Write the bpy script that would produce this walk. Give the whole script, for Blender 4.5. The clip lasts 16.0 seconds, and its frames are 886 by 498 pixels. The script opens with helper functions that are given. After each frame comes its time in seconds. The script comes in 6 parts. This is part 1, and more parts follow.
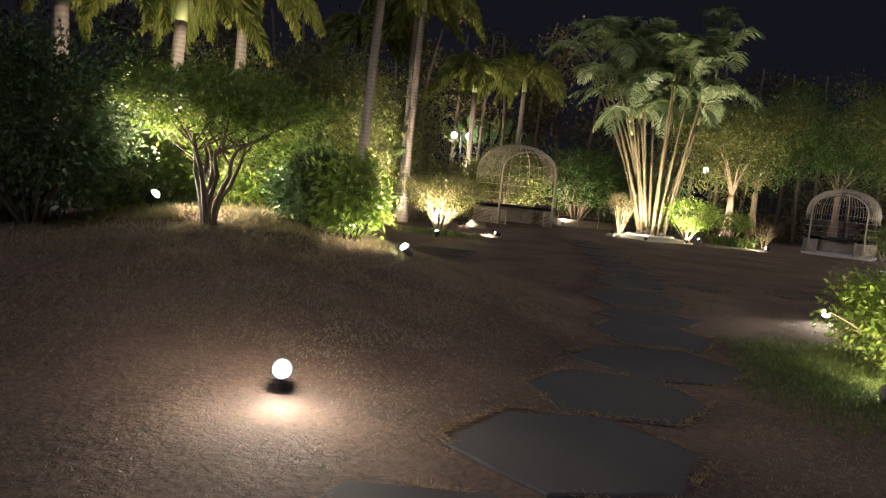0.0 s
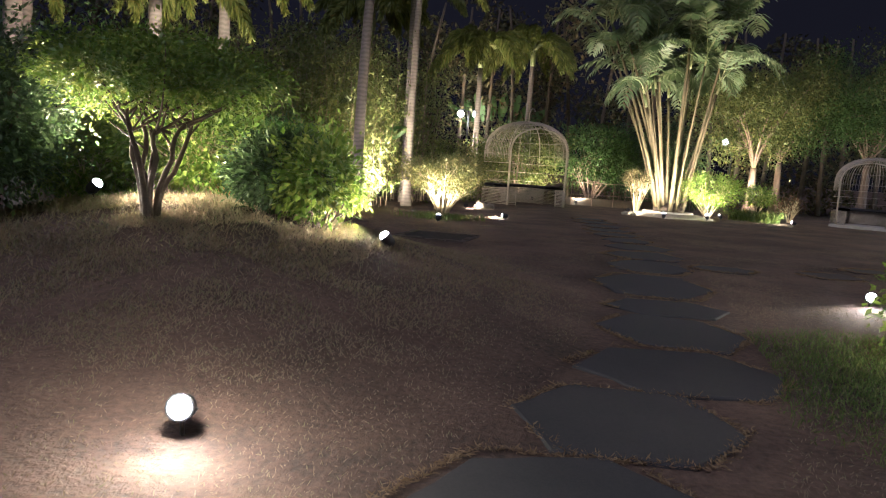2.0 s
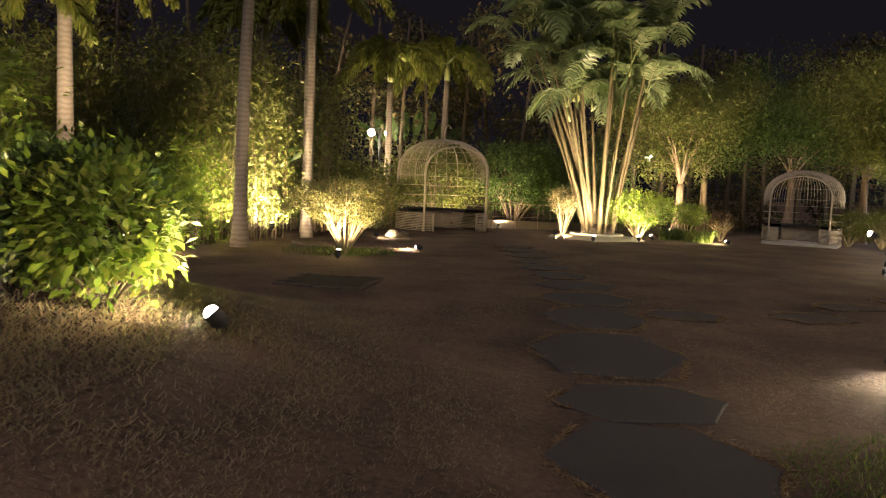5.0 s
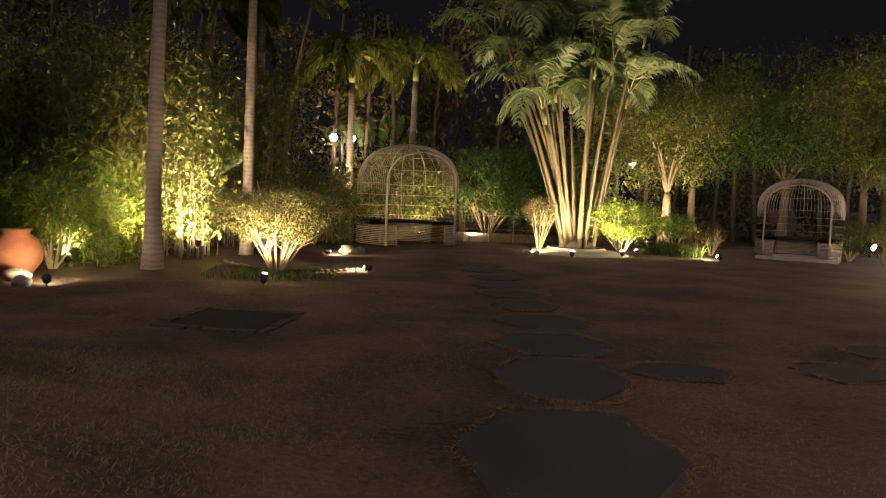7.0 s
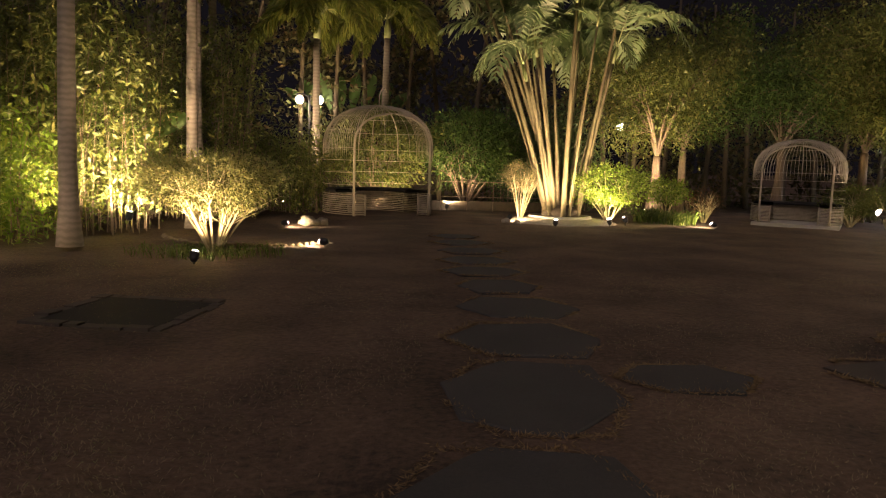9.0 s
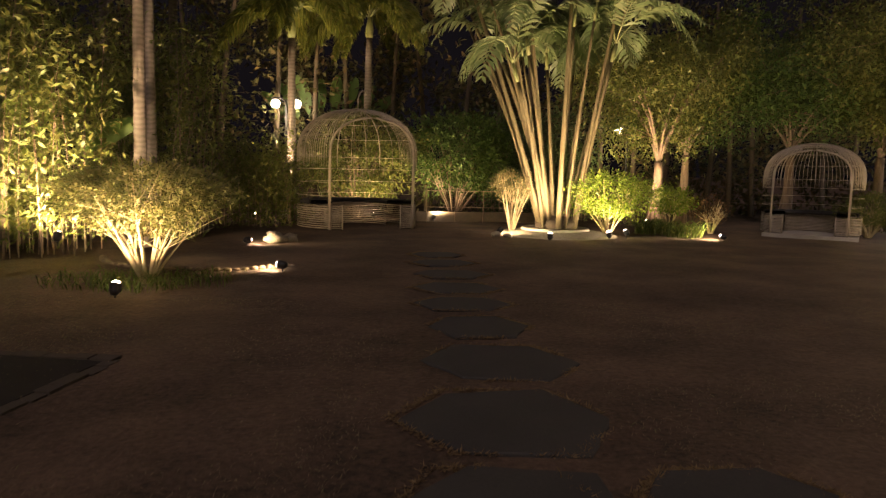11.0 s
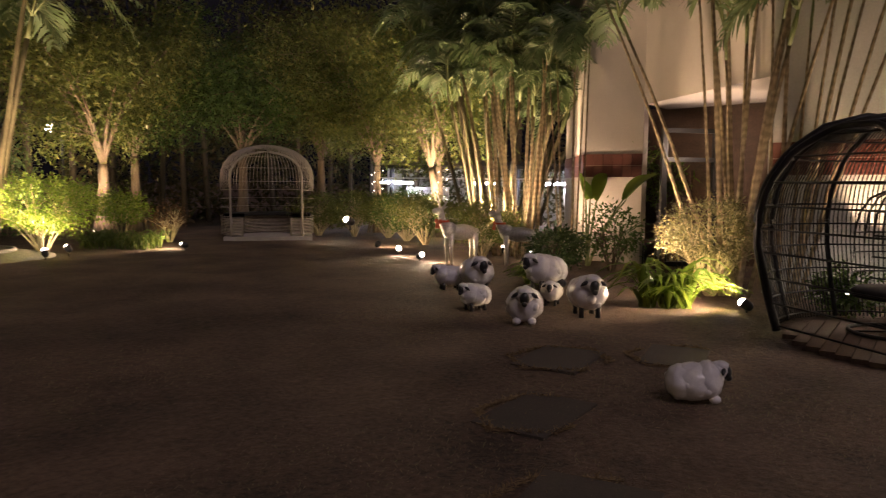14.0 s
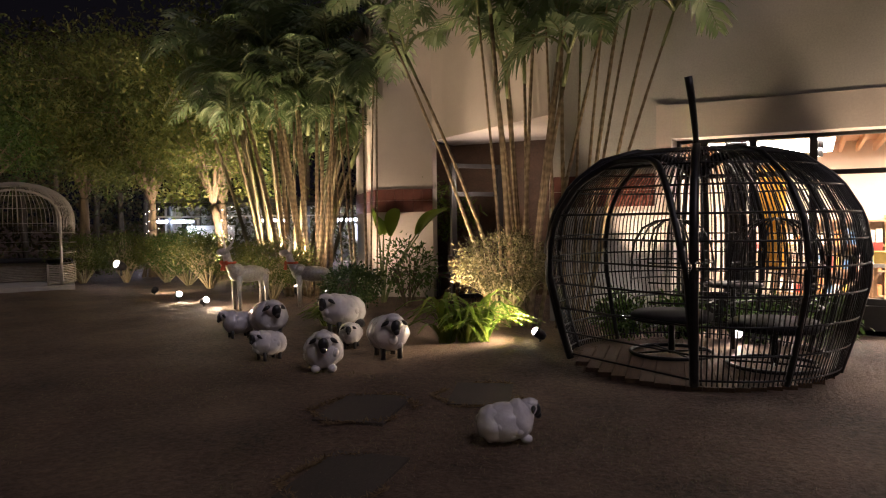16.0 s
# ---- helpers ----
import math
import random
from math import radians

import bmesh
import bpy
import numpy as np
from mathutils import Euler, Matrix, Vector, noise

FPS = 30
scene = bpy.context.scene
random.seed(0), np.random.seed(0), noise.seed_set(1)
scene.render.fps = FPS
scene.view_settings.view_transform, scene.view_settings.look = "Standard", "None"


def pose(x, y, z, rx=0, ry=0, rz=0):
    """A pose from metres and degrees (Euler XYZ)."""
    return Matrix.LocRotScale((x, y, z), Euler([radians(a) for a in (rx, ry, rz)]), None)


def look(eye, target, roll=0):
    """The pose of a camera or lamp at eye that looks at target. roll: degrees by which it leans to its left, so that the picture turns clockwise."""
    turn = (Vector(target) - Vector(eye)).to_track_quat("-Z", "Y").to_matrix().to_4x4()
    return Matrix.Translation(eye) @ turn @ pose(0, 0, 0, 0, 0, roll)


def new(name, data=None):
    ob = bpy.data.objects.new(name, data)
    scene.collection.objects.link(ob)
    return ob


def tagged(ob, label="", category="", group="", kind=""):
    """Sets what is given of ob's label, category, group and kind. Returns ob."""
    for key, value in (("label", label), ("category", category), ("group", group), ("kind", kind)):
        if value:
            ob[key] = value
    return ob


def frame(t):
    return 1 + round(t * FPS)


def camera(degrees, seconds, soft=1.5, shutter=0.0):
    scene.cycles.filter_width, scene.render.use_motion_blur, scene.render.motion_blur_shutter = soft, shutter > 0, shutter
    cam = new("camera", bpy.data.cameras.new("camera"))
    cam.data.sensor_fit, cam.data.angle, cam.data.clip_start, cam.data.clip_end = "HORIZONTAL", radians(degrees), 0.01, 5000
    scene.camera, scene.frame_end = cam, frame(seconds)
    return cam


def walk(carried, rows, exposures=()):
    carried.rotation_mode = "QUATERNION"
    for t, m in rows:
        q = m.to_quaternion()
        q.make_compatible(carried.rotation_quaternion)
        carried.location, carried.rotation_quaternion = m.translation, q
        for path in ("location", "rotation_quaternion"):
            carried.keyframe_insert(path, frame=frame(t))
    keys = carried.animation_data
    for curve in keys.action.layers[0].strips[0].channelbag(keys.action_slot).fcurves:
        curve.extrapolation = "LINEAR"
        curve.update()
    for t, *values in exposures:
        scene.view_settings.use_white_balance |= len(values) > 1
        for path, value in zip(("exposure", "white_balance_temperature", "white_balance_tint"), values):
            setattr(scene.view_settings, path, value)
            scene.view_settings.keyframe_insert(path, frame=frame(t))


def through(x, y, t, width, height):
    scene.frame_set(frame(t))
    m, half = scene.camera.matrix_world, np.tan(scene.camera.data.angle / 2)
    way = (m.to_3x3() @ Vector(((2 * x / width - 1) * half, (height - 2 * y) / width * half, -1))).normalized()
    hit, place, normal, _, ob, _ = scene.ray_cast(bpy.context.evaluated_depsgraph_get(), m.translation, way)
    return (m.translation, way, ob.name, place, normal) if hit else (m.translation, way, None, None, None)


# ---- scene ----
cam = camera(64.1, 16.0, soft=1.1, shutter=0.25)
PATH = [
    (0, (0.515, -0.913, 1.333), (0.373, 1.073, 1.146), 5.4),
    (0.5, (0.664, -0.684, 1.312), (0.553, 1.301, 1.097), 5.2),
    (1, (0.762, -0.477, 1.306), (0.627, 1.502, 1.05), 4.8),
    (1.5, (0.757, -0.141, 1.296), (0.583, 1.834, 1.031), 4.0),
    (2, (0.76, 0.171, 1.309), (0.574, 2.147, 1.069), 3.7),
    (2.5, (0.823, 0.543, 1.375), (0.657, 2.525, 1.159), 2.9),
    (3, (0.78, 0.928, 1.362), (0.616, 2.911, 1.163), 2.2),
    (3.5, (0.752, 1.35, 1.35), (0.575, 3.333, 1.164), 1.9),
    (4, (0.797, 1.784, 1.405), (0.661, 3.771, 1.229), 1.8),
    (4.5, (0.808, 2.249, 1.421), (0.75, 4.241, 1.249), 2.2),
    (5, (0.938, 2.665, 1.416), (0.961, 4.657, 1.243), 2.3),
    (5.2, (0.974, 2.853, 1.446), (1.026, 4.844, 1.271), 2.7),
    (7.3, (1.625, 5.026, 1.5), (1.693, 7.019, 1.352), 2.1),
    (7.5, (1.643, 5.156, 1.495), (1.717, 7.147, 1.329), 2.0),
    (8, (1.786, 5.547, 1.445), (1.853, 7.535, 1.238), 1.7),
    (8.5, (1.879, 5.955, 1.425), (1.984, 7.939, 1.195), 1.8),
    (10.8, (2.331, 7.737, 1.453), (2.416, 9.72, 1.21), 1.3),
    (11, (2.338, 7.924, 1.504), (2.451, 9.909, 1.283), 1.4),
    (11.5, (2.363, 8.307, 1.527), (2.605, 10.285, 1.355), 0.9),
    (12, (2.396, 8.619, 1.528), (2.837, 10.564, 1.372), 0.5),
    (12.5, (2.563, 8.878, 1.501), (3.285, 10.736, 1.336), 0.5),
    (13, (2.763, 9.111, 1.472), (3.775, 10.827, 1.296), 0.4),
    (13.3, (2.894, 9.26, 1.432), (4.047, 10.885, 1.262), 0.5),
    (13.5, (2.882, 9.357, 1.462), (4.124, 10.914, 1.281), 0.5),
    (14, (3.01, 9.501, 1.463), (4.424, 10.904, 1.28), 0.5),
    (14.5, (3.19, 9.613, 1.447), (4.737, 10.87, 1.285), 0.6),
    (15, (3.264, 9.743, 1.456), (4.92, 10.856, 1.324), 0.3),
    (15.5, (3.304, 9.809, 1.465), (5.033, 10.81, 1.368), -0.3),
    (16, (3.3, 9.793, 1.484), (5.066, 10.729, 1.399), -0.7),
]
walk(cam, [(t, look(eye, target, roll)) for t, eye, target, roll in PATH],
     exposures=[(0, 3.8, 5400, 14), (2, 4.05, 5000, 16), (3, 3.9, 5400, 13), (4, 4.1, 6100, 12), (5, 3.85, 6500, 15), (8, 3.45, 6700, 18), (11, 3.3, 7200, 22), (13, 3.32, 7000, 24), (14.5, 2.92, 6400, 23), (16, 2.8, 6000, 21)])

# ---- night sky and lamps ----
world = bpy.data.worlds.new("night")
scene.world = world
world.use_nodes = True
bg = world.node_tree.nodes["Background"]
bg.inputs["Color"].default_value = (0.62, 0.55, 0.7, 1)
bg.inputs["Strength"].default_value = 0.0009

# broad soft fill added to lift the ground and statues, no known source
fill_sun = new("night_fill", bpy.data.lights.new("night_fill", "SUN"))
fill_sun.data.energy, fill_sun.data.angle, fill_sun.data.color = 0.065, radians(25), (1.0, 0.86, 0.86)
fill_sun.matrix_world = look((0, -6, 12), (4, 4, 0))

WARM = (1.0, 0.74, 0.42)
WARM2 = (1.0, 0.82, 0.55)
COOL = (0.85, 0.92, 1.0)


def spot_light(eye, target, watts, color=WARM, cone=100, size=0.05, blend=0.6):
    d = bpy.data.lights.new("spot_light", "SPOT")
    d.energy, d.color, d.spot_size, d.spot_blend, d.shadow_soft_size = watts, color, radians(cone), blend, size
    ob = new("spot_light", d)
    ob.matrix_world = look(eye, target)
    return ob


def point_light(eye, watts, color=WARM, size=0.06):
    d = bpy.data.lights.new("point_light", "POINT")
    d.energy, d.color, d.shadow_soft_size = watts, color, size
    ob = new("point_light", d)
    ob.location = eye
    return ob


def area_light(eye, target, watts, sx, sy, color=WARM):
    d = bpy.data.lights.new("area_light", "AREA")
    d.shape, d.size, d.size_y, d.energy, d.color = "RECTANGLE", sx, sy, watts, color
    ob = new("area_light", d)
    ob.matrix_world = look(eye, target)
    return ob


# ---- materials ----
def nodes_of(name):
    m = bpy.data.materials.new(name)
    m.use_nodes = True
    nt = m.node_tree
    return m, nt, nt.nodes["Principled BSDF"]


def add_node(nt, kind, **inputs):
    n = nt.nodes.new(kind)
    for key, value in inputs.items():
        n.inputs[key].default_value = value
    return n


def rgba(c):
    return (c[0], c[1], c[2], 1)


def surface(name, dark, light, scale=8.0, fine=60.0, rough=0.8, edge=0.17, metal=0.0, bump=0.3, dist=0.01, coat=0.0, stretch=(1, 1, 1)):
    """Two scales of noise between two colours, with bump of both."""
    m, nt, b = nodes_of(name)
    tc = nt.nodes.new("ShaderNodeTexCoord")
    mp = nt.nodes.new("ShaderNodeMapping")
    mp.inputs["Scale"].default_value = stretch
    nt.links.new(tc.outputs["Object"], mp.inputs[0])
    n1 = add_node(nt, "ShaderNodeTexNoise", Scale=scale, Detail=5.0, Roughness=0.6)
    n2 = add_node(nt, "ShaderNodeTexNoise", Scale=fine, Detail=4.0, Roughness=0.7)
    nt.links.new(mp.outputs[0], n1.inputs["Vector"])
    nt.links.new(mp.outputs[0], n2.inputs["Vector"])
    mx = nt.nodes.new("ShaderNodeMath")
    mx.operation = "MULTIPLY_ADD"
    nt.links.new(n2.outputs["Fac"], mx.inputs[0])
    mx.inputs[1].default_value = 0.45
    sc = nt.nodes.new("ShaderNodeMath")
    sc.operation = "MULTIPLY"
    nt.links.new(n1.outputs["Fac"], sc.inputs[0])
    sc.inputs[1].default_value = 0.55
    nt.links.new(sc.outputs[0], mx.inputs[2])
    cr = nt.nodes.new("ShaderNodeValToRGB")
    cr.color_ramp.elements[0].position, cr.color_ramp.elements[1].position = 0.5 - edge, 0.5 + edge
    cr.color_ramp.elements[0].color, cr.color_ramp.elements[1].color = rgba(dark), rgba(light)
    nt.links.new(mx.outputs[0], cr.inputs[0])
    nt.links.new(cr.outputs[0], b.inputs["Base Color"])
    rr = nt.nodes.new("ShaderNodeMapRange")
    rr.inputs["To Min"].default_value, rr.inputs["To Max"].default_value = max(0.05, rough - 0.12), min(1, rough + 0.12)
    nt.links.new(n1.outputs["Fac"], rr.inputs[0])
    nt.links.new(rr.outputs[0], b.inputs["Roughness"])
    b.inputs["Metallic"].default_value = metal
    b.inputs["Coat Weight"].default_value = coat
    bp = nt.nodes.new("ShaderNodeBump")
    bp.inputs["Strength"].default_value, bp.inputs["Distance"].default_value = bump, dist
    nt.links.new(mx.outputs[0], bp.inputs["Height"])
    nt.links.new(bp.outputs[0], b.inputs["Normal"])
    return m


def leaf_material(name, a, bcol, c, rough=0.45, through=0.35):
    """Leaves that vary leaf by leaf and let some light through."""
    m, nt, b = nodes_of(name)
    geo = nt.nodes.new("ShaderNodeNewGeometry")
    cr = nt.nodes.new("ShaderNodeValToRGB")
    cr.color_ramp.elements[0].color, cr.color_ramp.elements[1].color = rgba(a), rgba(c)
    e = cr.color_ramp.elements.new(0.55)
    e.color = rgba(bcol)
    nt.links.new(geo.outputs["Random Per Island"], cr.inputs[0])
    tc = nt.nodes.new("ShaderNodeTexCoord")
    n1 = add_node(nt, "ShaderNodeTexNoise", Scale=2.2, Detail=3.0)
    nt.links.new(tc.outputs["Object"], n1.inputs["Vector"])
    mr = nt.nodes.new("ShaderNodeMapRange")
    mr.inputs["To Min"].default_value, mr.inputs["To Max"].default_value = 0.65, 1.35
    nt.links.new(n1.outputs["Fac"], mr.inputs[0])
    mul = nt.nodes.new("ShaderNodeVectorMath")
    mul.operation = "SCALE"
    nt.links.new(cr.outputs[0], mul.inputs[0])
    nt.links.new(mr.outputs[0], mul.inputs["Scale"])
    nt.links.new(mul.outputs[0], b.inputs["Base Color"])
    b.inputs["Roughness"].default_value = rough
    b.inputs["Specular IOR Level"].default_value = 0.35
    tr = nt.nodes.new("ShaderNodeBsdfTranslucent")
    nt.links.new(mul.outputs[0], tr.inputs["Color"])
    mix = nt.nodes.new("ShaderNodeMixShader")
    mix.inputs[0].default_value = through
    nt.links.new(b.outputs[0], mix.inputs[1])
    nt.links.new(tr.outputs[0], mix.inputs[2])
    nt.links.new(mix.outputs[0], nt.nodes["Material Output"].inputs["Surface"])
    return m


def glow(name, color, strength):
    m, nt, b = nodes_of(name)
    b.inputs["Base Color"].default_value = rgba(color)
    b.inputs["Emission Color"].default_value = rgba(color)
    b.inputs["Emission Strength"].default_value = strength
    return m


def glass_material(name):
    m, nt, b = nodes_of(name)
    b.inputs["Base Color"].default_value = (0.95, 0.97, 0.96, 1)
    b.inputs["Roughness"].default_value = 0.02
    b.inputs["Transmission Weight"].default_value = 1.0
    b.inputs["IOR"].default_value = 1.05
    return m


def ringed_trunk(name, dark, light, rings=9.0):
    """Palm trunk with leaf-scar rings along its length."""
    m, nt, b = nodes_of(name)
    tc = nt.nodes.new("ShaderNodeTexCoord")
    wv = nt.nodes.new("ShaderNodeTexWave")
    wv.bands_direction = "Z"
    wv.inputs["Scale"].default_value, wv.inputs["Distortion"].default_value = rings / 3.0, 4.5
    wv.inputs["Detail"].default_value, wv.inputs["Detail Scale"].default_value = 3.0, 2.0
    nt.links.new(tc.outputs["Object"], wv.inputs["Vector"])
    ns = add_node(nt, "ShaderNodeTexNoise", Scale=14.0, Detail=6.0, Roughness=0.7)
    nt.links.new(tc.outputs["Object"], ns.inputs["Vector"])
    mt = nt.nodes.new("ShaderNodeMath")
    mt.operation = "MULTIPLY"
    nt.links.new(wv.outputs["Fac"], mt.inputs[0])
    nt.links.new(ns.outputs["Fac"], mt.inputs[1])
    cr = nt.nodes.new("ShaderNodeValToRGB")
    cr.color_ramp.elements[0].position, cr.color_ramp.elements[1].position = 0.02, 0.45
    cr.color_ramp.elements[0].color, cr.color_ramp.elements[1].color = rgba(dark), rgba(light)
    nt.links.new(mt.outputs[0], cr.inputs[0])
    nt.links.new(cr.outputs[0], b.inputs["Base Color"])
    b.inputs["Roughness"].default_value = 0.85
    bp = nt.nodes.new("ShaderNodeBump")
    bp.inputs["Strength"].default_value, bp.inputs["Distance"].default_value = 0.12, 0.006
    nt.links.new(mt.outputs[0], bp.inputs["Height"])
    nt.links.new(bp.outputs[0], b.inputs["Normal"])
    return m


def random_colours(name, colours, rough=0.5):
    """A colour for each object out of a few."""
    m, nt, b = nodes_of(name)
    oi = nt.nodes.new("ShaderNodeObjectInfo")
    cr = nt.nodes.new("ShaderNodeValToRGB")
    cr.color_ramp.interpolation = "CONSTANT"
    els = cr.color_ramp.elements
    els[0].color = rgba(colours[0])
    els[1].position, els[1].color = 1.0 / len(colours), rgba(colours[1])
    for k, c in enumerate(colours[2:], 2):
        els.new(k / len(colours)).color = rgba(c)
    nt.links.new(oi.outputs["Random"], cr.inputs[0])
    nt.links.new(cr.outputs[0], b.inputs["Base Color"])
    b.inputs["Roughness"].default_value = rough
    return m


M_EARTH = surface("dry_lawn", (0.034, 0.022, 0.014), (0.155, 0.1, 0.065), 0.7, 22, 0.95, edge=0.12, bump=1.0, dist=0.05)
M_STONE = surface("stepping_stone", (0.032, 0.032, 0.031), (0.064, 0.061, 0.056), 1.6, 70, 0.85, bump=0.35, dist=0.006)
M_SLAB = surface("worn_slab", (0.042, 0.034, 0.027), (0.085, 0.068, 0.052), 1.5, 50, 0.9, bump=0.4, dist=0.01)
M_CONC = surface("pale_concrete", (0.25, 0.23, 0.2), (0.42, 0.39, 0.35), 3, 60, 0.85, bump=0.3)
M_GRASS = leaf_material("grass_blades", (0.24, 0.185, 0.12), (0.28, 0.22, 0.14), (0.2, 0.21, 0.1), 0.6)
M_STRAW = leaf_material("straw", (0.16, 0.11, 0.06), (0.24, 0.17, 0.09), (0.3, 0.22, 0.12), 0.8)
M_GREENGRASS = leaf_material("green_grass", (0.06, 0.1, 0.02), (0.1, 0.15, 0.03), (0.16, 0.17, 0.05), 0.5)
M_LEAF = leaf_material("shrub_leaf", (0.045, 0.09, 0.02), (0.07, 0.13, 0.03), (0.12, 0.17, 0.04))
M_DARKLEAF = leaf_material("dark_leaf", (0.04, 0.07, 0.025), (0.06, 0.1, 0.035), (0.09, 0.14, 0.045))
M_YELLEAF = leaf_material("yellow_green_leaf", (0.085, 0.115, 0.025), (0.12, 0.145, 0.035), (0.18, 0.175, 0.05))
M_LIME = leaf_material("lime_leaf", (0.1, 0.17, 0.02), (0.15, 0.22, 0.03), (0.22, 0.26, 0.05), 0.4, 0.4)
M_BUSH = leaf_material("bush_leaf", (0.14, 0.15, 0.045), (0.19, 0.19, 0.065), (0.25, 0.23, 0.09))
M_PALE = leaf_material("pale_topiary_leaf", (0.13, 0.12, 0.05), (0.19, 0.17, 0.08), (0.24, 0.21, 0.1))
M_FROND = leaf_material("palm_leaflet", (0.1, 0.15, 0.06), (0.15, 0.2, 0.09), (0.22, 0.26, 0.14), 0.4, 0.3)
M_FOX = leaf_material("foxtail_leaflet", (0.1, 0.13, 0.025), (0.15, 0.18, 0.035), (0.22, 0.22, 0.05), 0.45, 0.35)
M_WOODS = leaf_material("far_woods_leaf", (0.05, 0.055, 0.02), (0.08, 0.08, 0.03), (0.14, 0.1, 0.045), 0.8, 0.2)
M_BROWNTWIG = leaf_material("dry_leaf", (0.11, 0.065, 0.03), (0.15, 0.085, 0.04), (0.2, 0.13, 0.07), 0.7)
M_BARK = surface("bark", (0.1, 0.075, 0.05), (0.28, 0.21, 0.15), 6, 40, 0.9, bump=0.7, dist=0.02, stretch=(2, 2, 0.5))
M_STEM = surface("pale_stem", (0.26, 0.21, 0.12), (0.42, 0.36, 0.22), 7, 50, 0.8, bump=0.4)
M_DARKSTEM = surface("dark_stem", (0.05, 0.04, 0.025), (0.11, 0.085, 0.055), 7, 50, 0.9, bump=0.4)
M_PALMTRUNK = ringed_trunk("palm_trunk", (0.15, 0.13, 0.11), (0.2, 0.175, 0.15), 9.5)
M_CANE = surface("cane_trunk", (0.075, 0.062, 0.032), (0.19, 0.16, 0.085), 5, 26, 0.7, bump=0.3, dist=0.006, stretch=(1, 1, 0.45))
M_DARKCANE = ringed_trunk("brown_cane", (0.2, 0.15, 0.09), (0.3, 0.23, 0.14), 8)
M_SHAFT = surface("crown_shaft", (0.1, 0.13, 0.05), (0.2, 0.22, 0.08), 4, 40, 0.5, bump=0.2)
M_RATTAN = surface("pale_rattan", (0.26, 0.22, 0.165), (0.44, 0.38, 0.3), 9, 90, 0.7, bump=0.4, dist=0.004)
M_CUSHION = surface("dark_cushion", (0.012, 0.011, 0.012), (0.03, 0.028, 0.028), 12, 200, 0.9, bump=0.3, dist=0.003)
M_BLACK = surface("black_metal", (0.008, 0.008, 0.009), (0.022, 0.021, 0.022), 14, 120, 0.42, metal=0.0, bump=0.15, dist=0.002)
M_FIXTURE = surface("lamp_housing", (0.01, 0.01, 0.01), (0.03, 0.03, 0.03), 20, 140, 0.5, bump=0.1)
M_WHITE = surface("white_glaze", (0.62, 0.6, 0.62), (0.8, 0.78, 0.8), 6, 30, 0.22, bump=0.25, dist=0.02, coat=0.4)
M_FACE = surface("black_glaze", (0.01, 0.01, 0.012), (0.03, 0.03, 0.032), 8, 60, 0.35, bump=0.2, coat=0.3)
M_SILVER = surface("hammered_silver", (0.28, 0.275, 0.26), (0.6, 0.58, 0.55), 30, 120, 0.38, metal=0.45, bump=0.6, dist=0.01)
M_RIBBON = surface("red_ribbon", (0.3, 0.05, 0.02), (0.5, 0.1, 0.04), 10, 80, 0.6, bump=0.2)
M_STUCCO = surface("grey_stucco", (0.36, 0.35, 0.33), (0.56, 0.54, 0.51), 0.7, 45, 0.9, bump=0.4, dist=0.006)
M_PINK = surface("pale_stucco", (0.5, 0.44, 0.4), (0.64, 0.57, 0.52), 1.0, 50, 0.85, bump=0.3, dist=0.005)
M_BAND = surface("dark_red_tile", (0.09, 0.03, 0.022), (0.17, 0.055, 0.04), 4, 60, 0.55, bump=0.25, dist=0.004)
M_DECK = surface("deck_board", (0.06, 0.036, 0.022), (0.14, 0.085, 0.052), 5, 40, 0.75, bump=0.4, stretch=(6, 0.6, 1))
M_FRAME = surface("dark_frame", (0.015, 0.014, 0.014), (0.035, 0.032, 0.03), 10, 90, 0.45, bump=0.1)
M_GLASS = glass_material("window_glass")
M_INNER = surface("cream_plaster", (0.55, 0.46, 0.36), (0.68, 0.58, 0.46), 1.2, 60, 0.8, bump=0.15)
M_WOODSLAT = surface("pine_slat", (0.35, 0.2, 0.1), (0.55, 0.34, 0.18), 4, 50, 0.6, bump=0.2, stretch=(4, 0.5, 1))
M_ORANGE = surface("orange_cloth", (0.75, 0.32, 0.02), (0.9, 0.48, 0.05), 5, 90, 0.7, bump=0.2)
M_REDCOUNTER = surface("red_laminate", (0.3, 0.02, 0.025), (0.45, 0.04, 0.04), 3, 60, 0.35, bump=0.1)
M_GOODS = random_colours("packaging", [(0.5, 0.08, 0.06), (0.7, 0.48, 0.12), (0.14, 0.28, 0.5), (0.8, 0.75, 0.68), (0.62, 0.26, 0.1), (0.75, 0.7, 0.66), (0.55, 0.14, 0.14), (0.82, 0.72, 0.55)])
M_TERRA = surface("terracotta", (0.34, 0.13, 0.06), (0.5, 0.22, 0.11), 5, 60, 0.8, bump=0.3)
M_GRAVEL = surface("pale_gravel", (0.15, 0.13, 0.095), (0.36, 0.32, 0.25), 20, 90, 0.9, bump=0.9, dist=0.03)
# near-black colour that paints the pit's unlit depth
M_PIT_DARK = surface("dark_pit", (0.008, 0.007, 0.006), (0.022, 0.018, 0.015), 3, 40, 0.97, bump=0.2)
M_WHITEPAINT = surface("white_paint", (0.55, 0.53, 0.5), (0.75, 0.73, 0.7), 4, 50, 0.6, bump=0.2)
G_LENS = glow("lamp_lens", (1.0, 0.9, 0.72), 9)
G_BULB = glow("bulb_globe", (1.0, 0.88, 0.66), 4)
G_LED = glow("led_strip", (0.75, 0.85, 1.0), 10)
G_CEIL = glow("ceiling_lamp", (1.0, 0.85, 0.62), 2)


